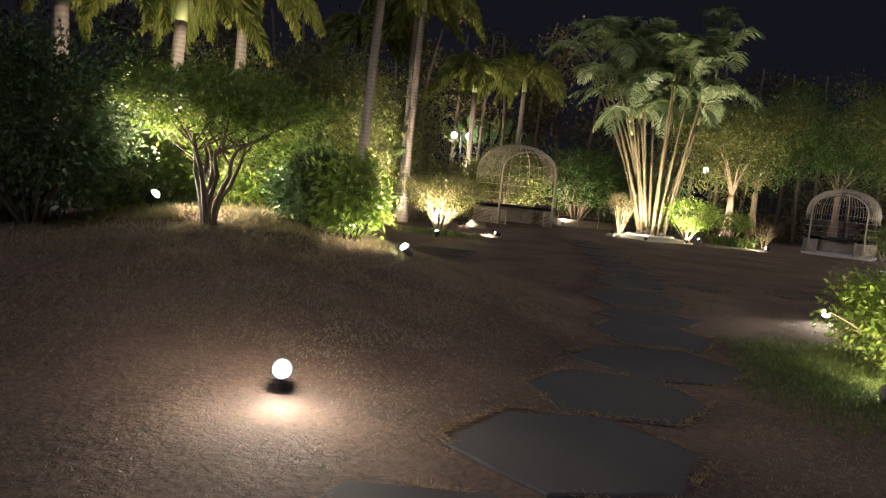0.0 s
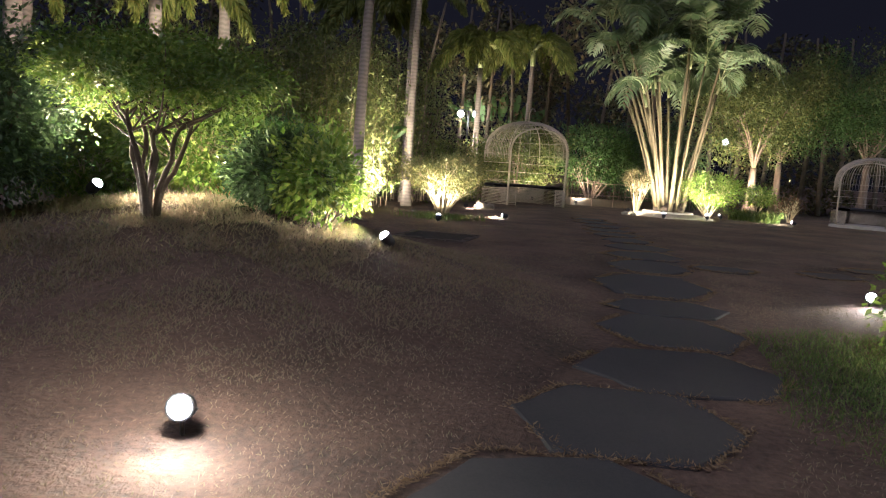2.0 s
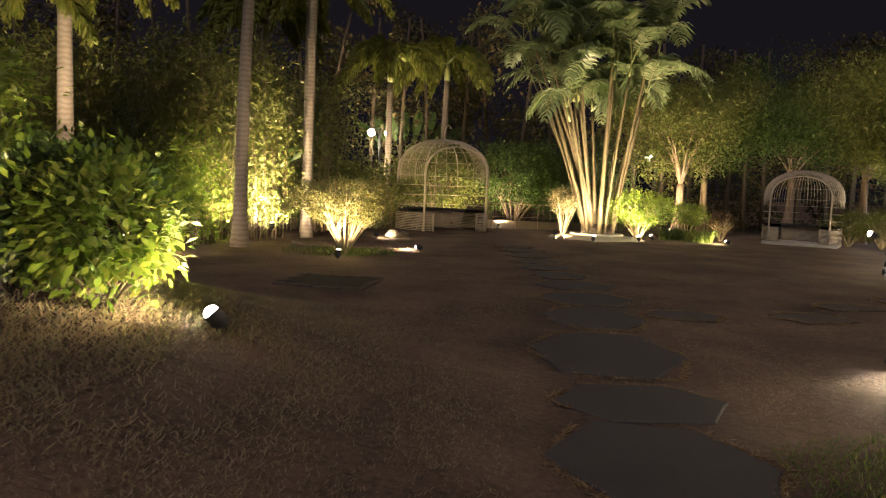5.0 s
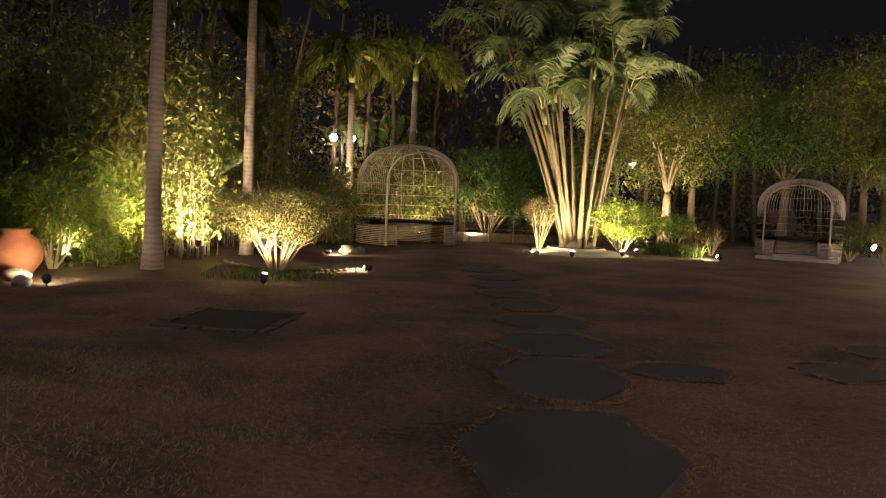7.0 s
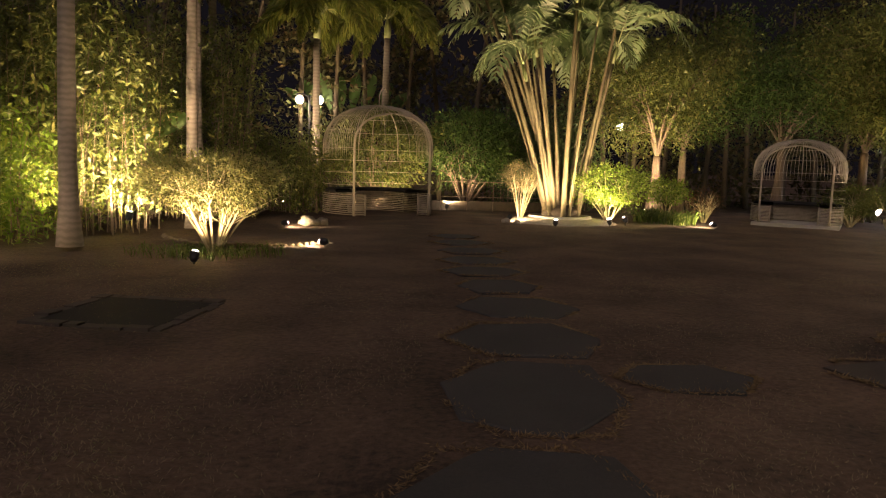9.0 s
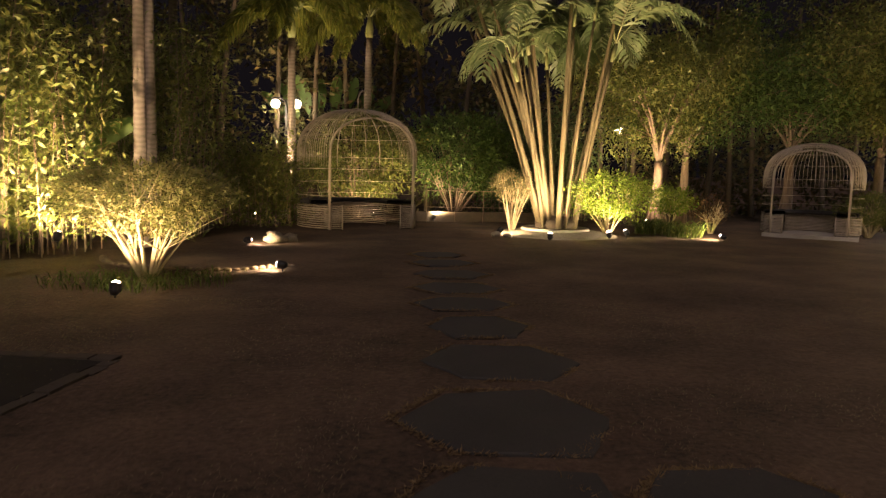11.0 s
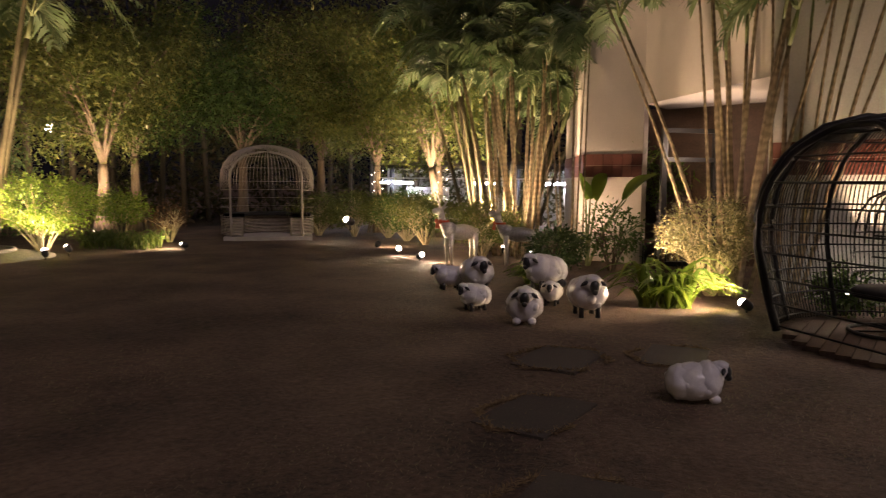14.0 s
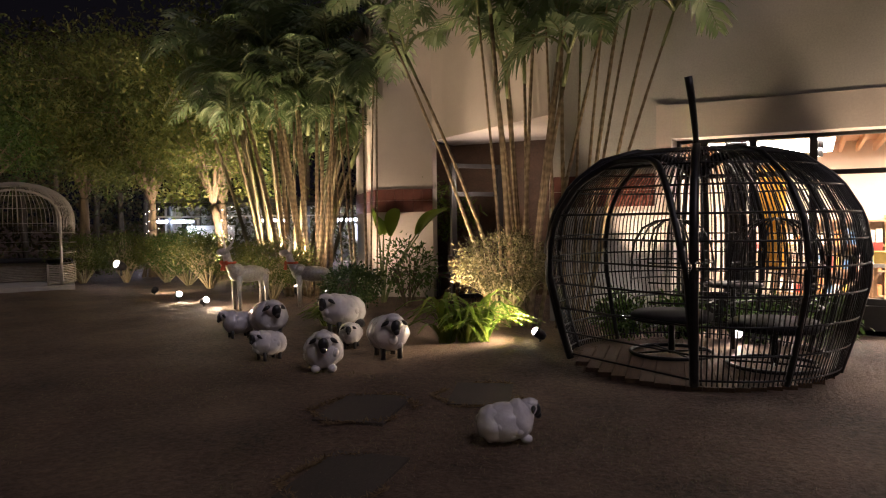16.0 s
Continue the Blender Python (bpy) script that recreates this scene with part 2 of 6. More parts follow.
# ---- mesh building ----
class Shape:
    """Gathers quads and turns them into one mesh object."""

    def __init__(self):
        self.v, self.q, self.n = [], [], 0

    def add(self, v, q):
        v, q = np.asarray(v, dtype=np.float64).reshape(-1, 3), np.asarray(q, dtype=np.int64).reshape(-1, 4)
        self.v.append(v)
        self.q.append(q + self.n)
        self.n += len(v)
        return self

    def tube(self, pts, r, n=6, closed=False):
        """A tube along points; r is one radius or one for each point."""
        pts = np.asarray(pts, dtype=np.float64)
        k = len(pts)
        r = np.full(k, r) if np.isscalar(r) else np.asarray(r, dtype=np.float64)
        if closed:
            tan = np.roll(pts, -1, 0) - np.roll(pts, 1, 0)
        else:
            tan = np.gradient(pts, axis=0)
        tan /= np.linalg.norm(tan, axis=1, keepdims=True) + 1e-12
        ref = np.array([0.0, 0.0, 1.0]) if abs(tan[:, 2]).mean() < 0.8 else np.array([1.0, 0.0, 0.0])
        s = np.cross(tan, ref)
        s /= np.linalg.norm(s, axis=1, keepdims=True) + 1e-12
        u = np.cross(s, tan)
        a = np.arange(n) * 2 * math.pi / n
        ring = s[:, None] * np.cos(a)[None, :, None] + u[:, None] * np.sin(a)[None, :, None]
        v = (pts[:, None] + ring * r[:, None, None]).reshape(-1, 3)
        rows = k if closed else k - 1
        i, j = np.meshgrid(np.arange(rows), np.arange(n), indexing="ij")
        i2, j2 = (i + 1) % k, (j + 1) % n
        q = np.stack([i * n + j, i * n + j2, i2 * n + j2, i2 * n + j], -1).reshape(-1, 4)
        self.add(v, q)
        if not closed and n % 2 == 0:
            for base, flip in ((0, False), ((k - 1) * n, True)):
                for c in range(n // 2 - 1):
                    f = [base + c, base + c + 1, base + n - 2 - c, base + n - 1 - c]
                    self.q.append(np.array([f if flip else f[::-1]]) + self.n - len(v))
        return self

    def box(self, lo, hi, m=None):
        x0, y0, z0 = lo
        x1, y1, z1 = hi
        v = np.array([(x0, y0, z0), (x1, y0, z0), (x1, y1, z0), (x0, y1, z0), (x0, y0, z1), (x1, y0, z1), (x1, y1, z1), (x0, y1, z1)], dtype=float)
        if m is not None:
            v = v @ np.array(m.to_3x3()).T + np.array(m.translation)
        return self.add(v, [(0, 3, 2, 1), (4, 5, 6, 7), (0, 1, 5, 4), (1, 2, 6, 5), (2, 3, 7, 6), (3, 0, 4, 7)])

    def beam(self, a, b, w, h):
        """A rectangular bar from a to b, w wide and h high."""
        a, b = np.array(a, float), np.array(b, float)
        d = b - a
        ln = np.linalg.norm(d)
        m = Vector(d).to_track_quat("X", "Z").to_matrix().to_4x4()
        m.translation = Vector(a)
        return self.box((0, -w / 2, -h / 2), (ln, w / 2, h / 2), m)

    def revolve(self, prof, n=16, a0=0.0, a1=2 * math.pi, at=(0, 0, 0)):
        """A profile of (radius, height) turned about z."""
        prof = np.asarray(prof, float)
        full = abs(a1 - a0 - 2 * math.pi) < 1e-6
        a = a0 + (a1 - a0) * np.arange(n + (0 if full else 1)) / n
        v = np.stack([prof[:, None, 0] * np.cos(a), prof[:, None, 0] * np.sin(a), np.repeat(prof[:, 1:2], len(a), 1)], -1)
        v = v.reshape(-1, 3) + np.array(at)
        k, w = len(prof), len(a)
        i, j = np.meshgrid(np.arange(k - 1), np.arange(n), indexing="ij")
        j2 = (j + 1) % w
        return self.add(v, np.stack([i * w + j, i * w + j2, (i + 1) * w + j2, (i + 1) * w + j], -1))

    def ball(self, c, r, n=12, rough=0.0, seed=0):
        """A rounded lump; r is one radius or three."""
        r = np.array([r] * 3 if np.isscalar(r) else r, float)
        k = n // 2 + 1
        th, ph = np.meshgrid(np.linspace(0.02, math.pi - 0.02, k), np.arange(n) * 2 * math.pi / n, indexing="ij")
        d = np.stack([np.sin(th) * np.cos(ph), np.sin(th) * np.sin(ph), np.cos(th)], -1).reshape(-1, 3)
        f = np.ones(len(d))
        if rough:
            f = np.array([1 + rough * noise.noise(Vector(p * 2.6 + seed * 7.1)) for p in d])
        i, j = np.meshgrid(np.arange(k - 1), np.arange(n), indexing="ij")
        j2 = (j + 1) % n
        q = np.stack([i * n + j, (i + 1) * n + j, (i + 1) * n + j2, i * n + j2], -1)
        return self.add(d * f[:, None] * r + np.array(c), q)

    def leaves(self, p, d, length, width, rng, fold=0.18):
        """One pointed leaf at each place p along d."""
        p, d = np.asarray(p, float), np.asarray(d, float)
        d = d / (np.linalg.norm(d, axis=1, keepdims=True) + 1e-9)
        n = len(p)
        side = np.cross(d, rng.normal(size=(n, 3)) + np.array([0, 0, 1.5]))
        side /= np.linalg.norm(side, axis=1, keepdims=True) + 1e-9
        up = np.cross(side, d)
        length, width = np.broadcast_to(length, n)[:, None], np.broadcast_to(width, n)[:, None]
        v = np.stack([p, p + d * length * 0.45 + side * width / 2 + up * width * fold, p + d * length, p + d * length * 0.45 - side * width / 2 + up * width * fold], 1)
        return self.add(v, np.arange(4 * n).reshape(-1, 4))

    def mesh(self, name, material, smooth=True):
        v, q = np.concatenate(self.v), np.concatenate(self.q)
        me = bpy.data.meshes.new(name)
        me.vertices.add(len(v))
        me.vertices.foreach_set("co", v.astype(np.float32).ravel())
        me.loops.add(q.size)
        me.loops.foreach_set("vertex_index", q.astype(np.int32).ravel())
        me.polygons.add(len(q))
        me.polygons.foreach_set("loop_start", np.arange(0, q.size, 4, dtype=np.int32))
        me.polygons.foreach_set("use_smooth", np.full(len(q), smooth))
        me.update(calc_edges=True)
        me.materials.append(material)
        return me


def part(name, shape, material, parent=None, label="", smooth=True):
    ob = new(name, shape.mesh(name, material, smooth))
    ob.parent = parent
    return tagged(ob, label)


def thing(name, at, label, category, group="", turn=0.0, kind=""):
    ob = new(name)
    ob.empty_display_size = 0.2
    ob.matrix_basis = pose(at[0], at[1], at[2], 0, 0, turn)
    return tagged(ob, label, category, group, kind)


def solo(name, shape, material, at, label, category, group="", turn=0.0, smooth=True, kind=""):
    ob = new(name, shape.mesh(name, material, smooth))
    ob.matrix_basis = pose(at[0], at[1], at[2], 0, 0, turn)
    return tagged(ob, label, category, group, kind)


def curve3(p0, p1, p2, k=8):
    t = np.linspace(0, 1, k)[:, None]
    return (1 - t) ** 2 * np.array(p0, float) + 2 * t * (1 - t) * np.array(p1, float) + t ** 2 * np.array(p2, float)


# ---- ground ----
def lift(x, y):
    """Height of the lawn: flat, with a bank beside the start of the path."""
    g = 0.78 * np.exp(-0.5 * (((x + 2.7) / 2.2) ** 2 + ((y - 7.3) / 2.3) ** 2))
    g = np.maximum(0, g - 0.1) * 1.14
    return g


def make_ground():
    xs = np.concatenate([[-900, -200, -60, -30], np.arange(-14, 20.01, 0.25), [30, 60, 200, 900]])
    ys = np.concatenate([[-900, -200, -60, -20, -8], np.arange(-4, 34.01, 0.25), [45, 70, 200, 900]])
    X, Y = np.meshgrid(xs, ys, indexing="ij")
    Z = lift(X, Y)
    inner = (X > -14) & (X < 20) & (Y > -4) & (Y < 34)
    bumps = np.array([noise.noise(Vector((x * 0.9, y * 0.9, 0))) * 0.018 + noise.noise(Vector((x * 2.3, y * 2.3, 4))) * 0.016 for x, y in zip(X.ravel(), Y.ravel())]).reshape(X.shape)
    Z = Z + np.where(inner, bumps, 0) - 0.012
    a, b = X.shape
    i, j = np.meshgrid(np.arange(a - 1), np.arange(b - 1), indexing="ij")
    q = np.stack([i * b + j, (i + 1) * b + j, (i + 1) * b + j + 1, i * b + j + 1], -1)
    s = Shape().add(np.stack([X, Y, Z], -1), q)
    solo("ground", s, M_EARTH, (0, 0, 0), "dry brown trodden lawn with sparse grass", "ground", kind="structure")


make_ground()


# ---- building ----
def make_building():
    # long facade wall along x = 13, with a large glazed opening
    def wall(name, s, mat, label):
        return solo(name, s, mat, (0, 0, 0), label, "wall", smooth=False, kind="structure")
    t = 0.3
    s = Shape()
    s.box((13.0, 11.7, 0), (13 + t, 13.2, 2.95))
    s.box((13.0, 2.0, 2.95), (13 + t, 13.2, 6.2))
    s.box((13.0, 2.0, 0), (13 + t, 4.0, 2.95))
    w = wall("wall_east", s, M_STUCCO, "tall grey stucco wall of the restaurant building")
    # upper wall over the entrance and the white pillar
    s = Shape()
    a, b, c = np.array((13.0, 13.2)), np.array((15.0, 16.2)), np.array((14.75, 17.3))
    for p, r, z0, z1 in ((a, b, 2.95, 6.2), (b, c, 0, 5.8)):
        d = (r - p) / np.linalg.norm(r - p)
        n = np.array((d[1], -d[0])) * t
        v = [(*p, z0), (*r, z0), (*(r + n), z0), (*(p + n), z0), (*p, z1), (*r, z1), (*(r + n), z1), (*(p + n), z1)]
        s.add(v, [(0, 3, 2, 1), (4, 5, 6, 7), (0, 1, 5, 4), (1, 2, 6, 5), (2, 3, 7, 6), (3, 0, 4, 7)])
    wall("wall_corner", s, M_PINK, "pale stucco corner wall above the entrance")
    # wing running away behind the pillar
    s = Shape()
    v = [(14.77, 17.3, 0), (16.9, 19.25, 0), (17.1, 19.05, 0), (15.05, 17.15, 0), (14.77, 17.3, 5.8), (16.9, 19.25, 5.8), (17.1, 19.05, 5.8), (15.05, 17.15, 5.8)]
    s.add(v, [(0, 3, 2, 1), (4, 5, 6, 7), (0, 1, 5, 4), (1, 2, 6, 5), (2, 3, 7, 6), (3, 0, 4, 7)])
    wall("wall_wing", s, M_PINK, "pale stucco side wing wall")
    # dark red tile bands
    def band(p, r, z0, z1, name="trim"):
        p, r = np.array(p, float), np.array(r, float)
        d = (r - p) / np.linalg.norm(r - p)
        n = np.array((-d[1], d[0]))
        ob = thing(name, (0, 0, 0), "dark red tiled band round the wall", "trim", kind="structure")
        ln = np.linalg.norm(r - p)
        k = max(1, round(ln / 0.2))
        for row in range(2):
            for i in range(k):
                lo, hi = p + d * (ln * i / k + 0.003), p + d * (ln * (i + 1) / k - 0.003)
                zz0, zz1 = z0 + (z1 - z0) * row / 2 + 0.003, z0 + (z1 - z0) * (row + 1) / 2 - 0.003
                e = n * 0.02
                q = Shape().add([(*lo, zz0), (*hi, zz0), (*(hi + e), zz0), (*(lo + e), zz0), (*lo, zz1), (*hi, zz1), (*(hi + e), zz1), (*(lo + e), zz1)],
                                [(0, 1, 2, 3), (4, 7, 6, 5), (0, 4, 5, 1), (1, 5, 6, 2), (2, 6, 7, 3), (3, 7, 4, 0)])
                part("tile", q, M_BAND, ob, smooth=False)
    band((13.0, 11.72), (13.0, 13.18), 1.62, 2.06)
    band((15.0, 16.2), (14.75, 17.3), 1.62, 2.06)
    band((14.77, 17.32), (16.88, 19.24), 1.62, 2.06)
    # pale surround of the glazed opening
    s = Shape()
    s.box((12.985, 11.5, 0), (13.35, 11.7, 2.95))
    s.box((12.99, 4.0, 2.5), (13.34, 11.5, 2.945))
    solo("trim", s, M_PINK, (0, 0, 0), "pale painted surround of the shop window", "trim", smooth=False, kind="structure")
    # window with mullions
    win = thing("window_1", (13.42, 0, 0), "tall dark-framed shop window lit from inside", "window", kind="structure")
    ys = [11.5, 11.15, 10.55, 9.85, 9.0, 8.1, 7.1, 6.1, 5.1, 4.0]
    for y in ys:
        part("mullion", Shape().box((-0.05, y - 0.045, 0.36), (0.05, y + 0.045, 2.5)), M_FRAME, win, smooth=False)
    for z, h in ((0.36, 0.08), (1.98, 0.06), (2.46, 0.05)):
        part("transom", Shape().box((-0.045, 4.0, z), (0.045, 11.5, z + h)), M_FRAME, win, smooth=False)
    for y0, y1 in zip(ys[1:], ys[:-1]):
        pane = part("pane", Shape().box((-0.006, y0 + 0.046, 0.44), (0.006, y1 - 0.046, 2.46)), M_GLASS, win, smooth=False)
        pane.visible_shadow = False
    part("window_sill", Shape().box((-0.12, 4.0, 0.0), (0.1, 11.5, 0.36)), M_FRAME, win, "dark panel under the glass", smooth=False)
    # room behind the glass
    s = Shape()
    s.box((17.0, 3.0, 0), (17.2, 13.0, 3.1))
    s.box((13.3, 2.8, 0), (17.2, 3.0, 3.1))
    s.box((13.3, 11.72, 0), (17.2, 11.9, 3.1))
    wall("wall_inside", s, M_INNER, "cream wall of the lit shop room")
    solo("floor", Shape().box((13.3, 3.0, -0.1), (17.0, 11.72, 0.06)), M_CONC, (0, 0, 0), "pale tiled floor of the shop room", "floor", smooth=False, kind="structure")
    s = Shape()
    s.box((13.3, 3.0, 2.7), (17.0, 11.72, 2.82))
    for i in range(34):
        y = 3.2 + i * 0.25
        s.box((13.5, y, 2.52), (16.95, y + 0.05, 2.64))
    solo("ceiling", s, M_WOODSLAT, (0, 0, 0), "ceiling hung with pale wooden slats", "ceiling", smooth=False, kind="structure")
    for k in range(6):
        x, y = 14.2 + 1.6 * (k % 2), 4.6 + 2.6 * (k // 2)
        lamp = thing("ceiling_lamp", (x, y, 2.52), "small round warm ceiling spotlight", "lamp", "shop ceiling lamps")
        part("housing", Shape().revolve([(0.0, 0.0), (0.07, 0.0), (0.07, -0.14), (0.055, -0.14)], 12), M_FIXTURE, lamp)
        part("lens", Shape().revolve([(0.055, -0.135), (0.0, -0.13)], 12), G_CEIL, lamp)
    for y in (5.2, 8.0, 10.4):
        area_light((15.0, y, 2.48), (15.0, y, 0), 42, 2.4, 1.6, (1.0, 0.84, 0.64))
    # recessed entrance with rooms behind it
    s = Shape()
    s.box((16.2, 12.2, 0), (16.4, 18.0, 3.0))
    s.box((13.3, 11.92, 0), (16.4, 12.2, 3.0))
    # deck brown here paints the darkness of the interior into the wall
    wall("wall_porch", s, M_DECK, "porch back wall coloured dark for the unlit interior")
    solo("ceiling", Shape().add([(13.05, 13.2, 2.97), (15.05, 16.2, 2.97), (16.4, 16.4, 2.97), (16.4, 12.2, 2.97), (13.05, 13.2, 3.1), (15.05, 16.2, 3.1), (16.4, 16.4, 3.1), (16.4, 12.2, 3.1)],
         [(0, 1, 2, 3), (4, 7, 6, 5), (0, 4, 5, 1), (1, 5, 6, 2), (2, 6, 7, 3), (3, 7, 4, 0)]), M_PINK, (0, 0, 0), "plain plaster porch ceiling", "ceiling", smooth=False, kind="structure")
    # slatted screen, dark door and bench table in the porch
    scr = thing("slatted_screen", (15.9, 16.3, 0), "dark horizontal wooden slat screen in the porch", "screen")
    for k in range(9):
        part("slat", Shape().box((-0.02, -0.6, 0.5 + k * 0.13), (0.02, 0.6, 0.59 + k * 0.13)), M_DECK, scr, smooth=False)
    for y in (-0.6, 0.6):
        part("post", Shape().box((-0.03, y - 0.03, 0), (0.03, y + 0.03, 1.75)), M_DECK, scr, smooth=False)
    d1 = thing("door_1", (15.35, 15.45, 0), "tall dark-framed glass door standing in the porch", "door", turn=-35, kind="structure")
    for x in (-0.5, 0.5):
        part("stile", Shape().box((x - 0.05, -0.04, 0), (x + 0.05, 0.04, 2.5)), M_FRAME, d1, smooth=False)
    for z in (0.0, 1.9, 2.42):
        part("rail", Shape().box((-0.45, -0.035, z), (0.45, 0.035, z + 0.08)), M_FRAME, d1, smooth=False)
    part("pane", Shape().box((-0.45, -0.006, 0.08), (0.45, 0.006, 1.9)), M_GLASS, d1, smooth=False)
    tb = thing("wooden_table", (14.75, 15.3, 0.0), "dark wooden outdoor table under the porch", "table", turn=30)
    part("tabletop", Shape().box((-0.45, -0.35, 0.7), (0.45, 0.35, 0.75)), M_DECK, tb, smooth=False)
    for x in (-0.38, 0.38):
        for y in (-0.28, 0.28):
            part("leg", Shape().box((x - 0.03, y - 0.03, 0), (x + 0.03, y + 0.03, 0.7)), M_DECK, tb, smooth=False)
    for dx, dy, tn in ((14.2, 15.2, 40), (15.1, 15.95, 200)):
        ch = thing("porch_chair", (dx, dy, 0), "dark metal chair at the porch table", "chair", "porch chairs", tn)
        part("seat", Shape().box((-0.2, -0.2, 0.42), (0.2, 0.2, 0.46)), M_DECK, ch, smooth=False)
        part("backrest", Shape().box((-0.2, 0.17, 0.6), (0.2, 0.2, 0.85)), M_DECK, ch, smooth=False)
        for x in (-0.18, 0.18):
            for y in (-0.18, 0.18):
                part("leg", Shape().tube([(x, y, 0), (x, y, 0.86 if y > 0 else 0.42)], 0.014), M_FRAME, ch)
    point_light((14.9, 14.9, 2.1), 4, (1.0, 0.8, 0.6), 0.1)
    # deck in front of the window
    dk = thing("floor_deck", (12.5, 0, 0), "reddish brown timber deck before the shop window", "deck", kind="structure")
    for k in range(26):
        y = 4.0 + k * 0.155
        part("plank", Shape().box((-0.7, y, 0.05), (0.48, y + 0.145, 0.11)), M_DECK, dk, smooth=False)
    part("joist", Shape().box((-0.66, 4.0, -0.05), (0.46, 8.0, 0.045)), M_DARKSTEM, dk, smooth=False)


make_building()


def make_shop():
    """Shelves of goods, a counter, pillar and banners behind the glass."""
    for k in range(4):
        y = 4.4 + k * 1.75
        sh = thing("display_shelf", (16.6, y, 0.06), "open shelf unit packed with colourful packets", "shelf", "shop shelves")
        part("back_panel", Shape().box((0.2, -0.8, 0), (0.24, 0.8, 1.4)), M_INNER, sh, smooth=False)
        for z in (0.1, 0.5, 0.9, 1.3):
            part("shelf_board", Shape().box((-0.2, -0.8, z), (0.2, 0.8, z + 0.03)), M_WOODSLAT, sh, smooth=False)
        for s in (-0.82, 0.8):
            part("side_panel", Shape().box((-0.2, s, 0), (0.2, s + 0.02, 1.4)), M_WOODSLAT, sh, smooth=False)
    me = Shape().box((-0.06, -0.06, 0), (0.06, 0.06, 1)).mesh("packet", M_GOODS, False)
    rng = np.random.default_rng(4)
    for k in range(4):
        for z in (0.19, 0.59, 0.99):
            y = 4.4 + k * 1.75 - 0.72
            while y < 4.4 + k * 1.75 + 0.7:
                h = rng.uniform(0.12, 0.27)
                ob = new("packet", me)
                ob.matrix_basis = pose(16.5, y, z + 0.001) @ Matrix.Diagonal((1, rng.uniform(0.55, 0.85), h, 1))
                tagged(ob, "bright printed packet standing on a shelf", "packet", "shop packets")
                y += 0.115
    c = thing("shop_counter", (15.0, 5.4, 0.06), "dark red shop counter with a white top", "counter")
    part("body", Shape().box((-0.3, -1.2, 0), (0.3, 1.2, 0.86)), M_REDCOUNTER, c, smooth=False)
    part("worktop", Shape().box((-0.34, -1.24, 0.86), (0.34, 1.24, 0.9)), M_WHITEPAINT, c, smooth=False)
    for y in (10.3, 8.6, 7.0):
        t = thing("display_table", (14.8, y, 0.06), "low display table heaped with coloured boxes", "table", "display tables")
        part("tabletop", Shape().box((-0.4, -0.55, 0.7), (0.4, 0.55, 0.75)), M_WHITEPAINT, t, smooth=False)
        for a in (-0.35, 0.35):
            for b in (-0.5, 0.5):
                part("leg", Shape().box((a - 0.025, b - 0.025, 0), (a + 0.025, b + 0.025, 0.7)), M_WOODSLAT, t, smooth=False)
        for i in range(6):
            for j in range(3):
                ob = new("packet", me)
                ob.matrix_basis = pose(14.5 + 0.28 * j, y - 0.45 + 0.18 * i, 0.812) @ Matrix.Diagonal((1.5, 1.2, rng.uniform(0.12, 0.3), 1))
                tagged(ob, "bright printed packet on a display table", "packet", "shop packets")
    solo("column", Shape().box((-0.14, -0.14, 0), (0.14, 0.14, 2.64)), M_FRAME, (13.95, 10.8, 0.06), "square dark column inside the shop", "column", smooth=False)
    b = thing("hanging_banner", (14.1, 10.35, 0.72), "orange cloth banner hanging in the shop", "banner")
    x = np.linspace(-0.17, 0.17, 13)
    f = 0.025 * np.sin(x * 22)
    sh = Shape()
    top, bot = np.stack([f, x, np.full(13, 1.45)], -1), np.stack([f * 1.4, x, np.zeros(13)], -1)
    v = np.concatenate([top, bot, top + (0.006, 0, 0), bot + (0.006, 0, 0)])
    sh.add(v, [(i, i + 1, 14 + i, 13 + i) for i in range(12)] + [(27 + i, 26 + i, 39 + i, 40 + i) for i in range(12)])
    part("cloth", sh, M_ORANGE, b)
    part("rod", Shape().tube([(0, -0.2, 1.46), (0, 0.2, 1.46)], 0.012), M_FRAME, b)
    part("cord", Shape().tube([(0, 0, 1.46), (0, 0, 1.8)], 0.005), M_FRAME, b)


make_shop()


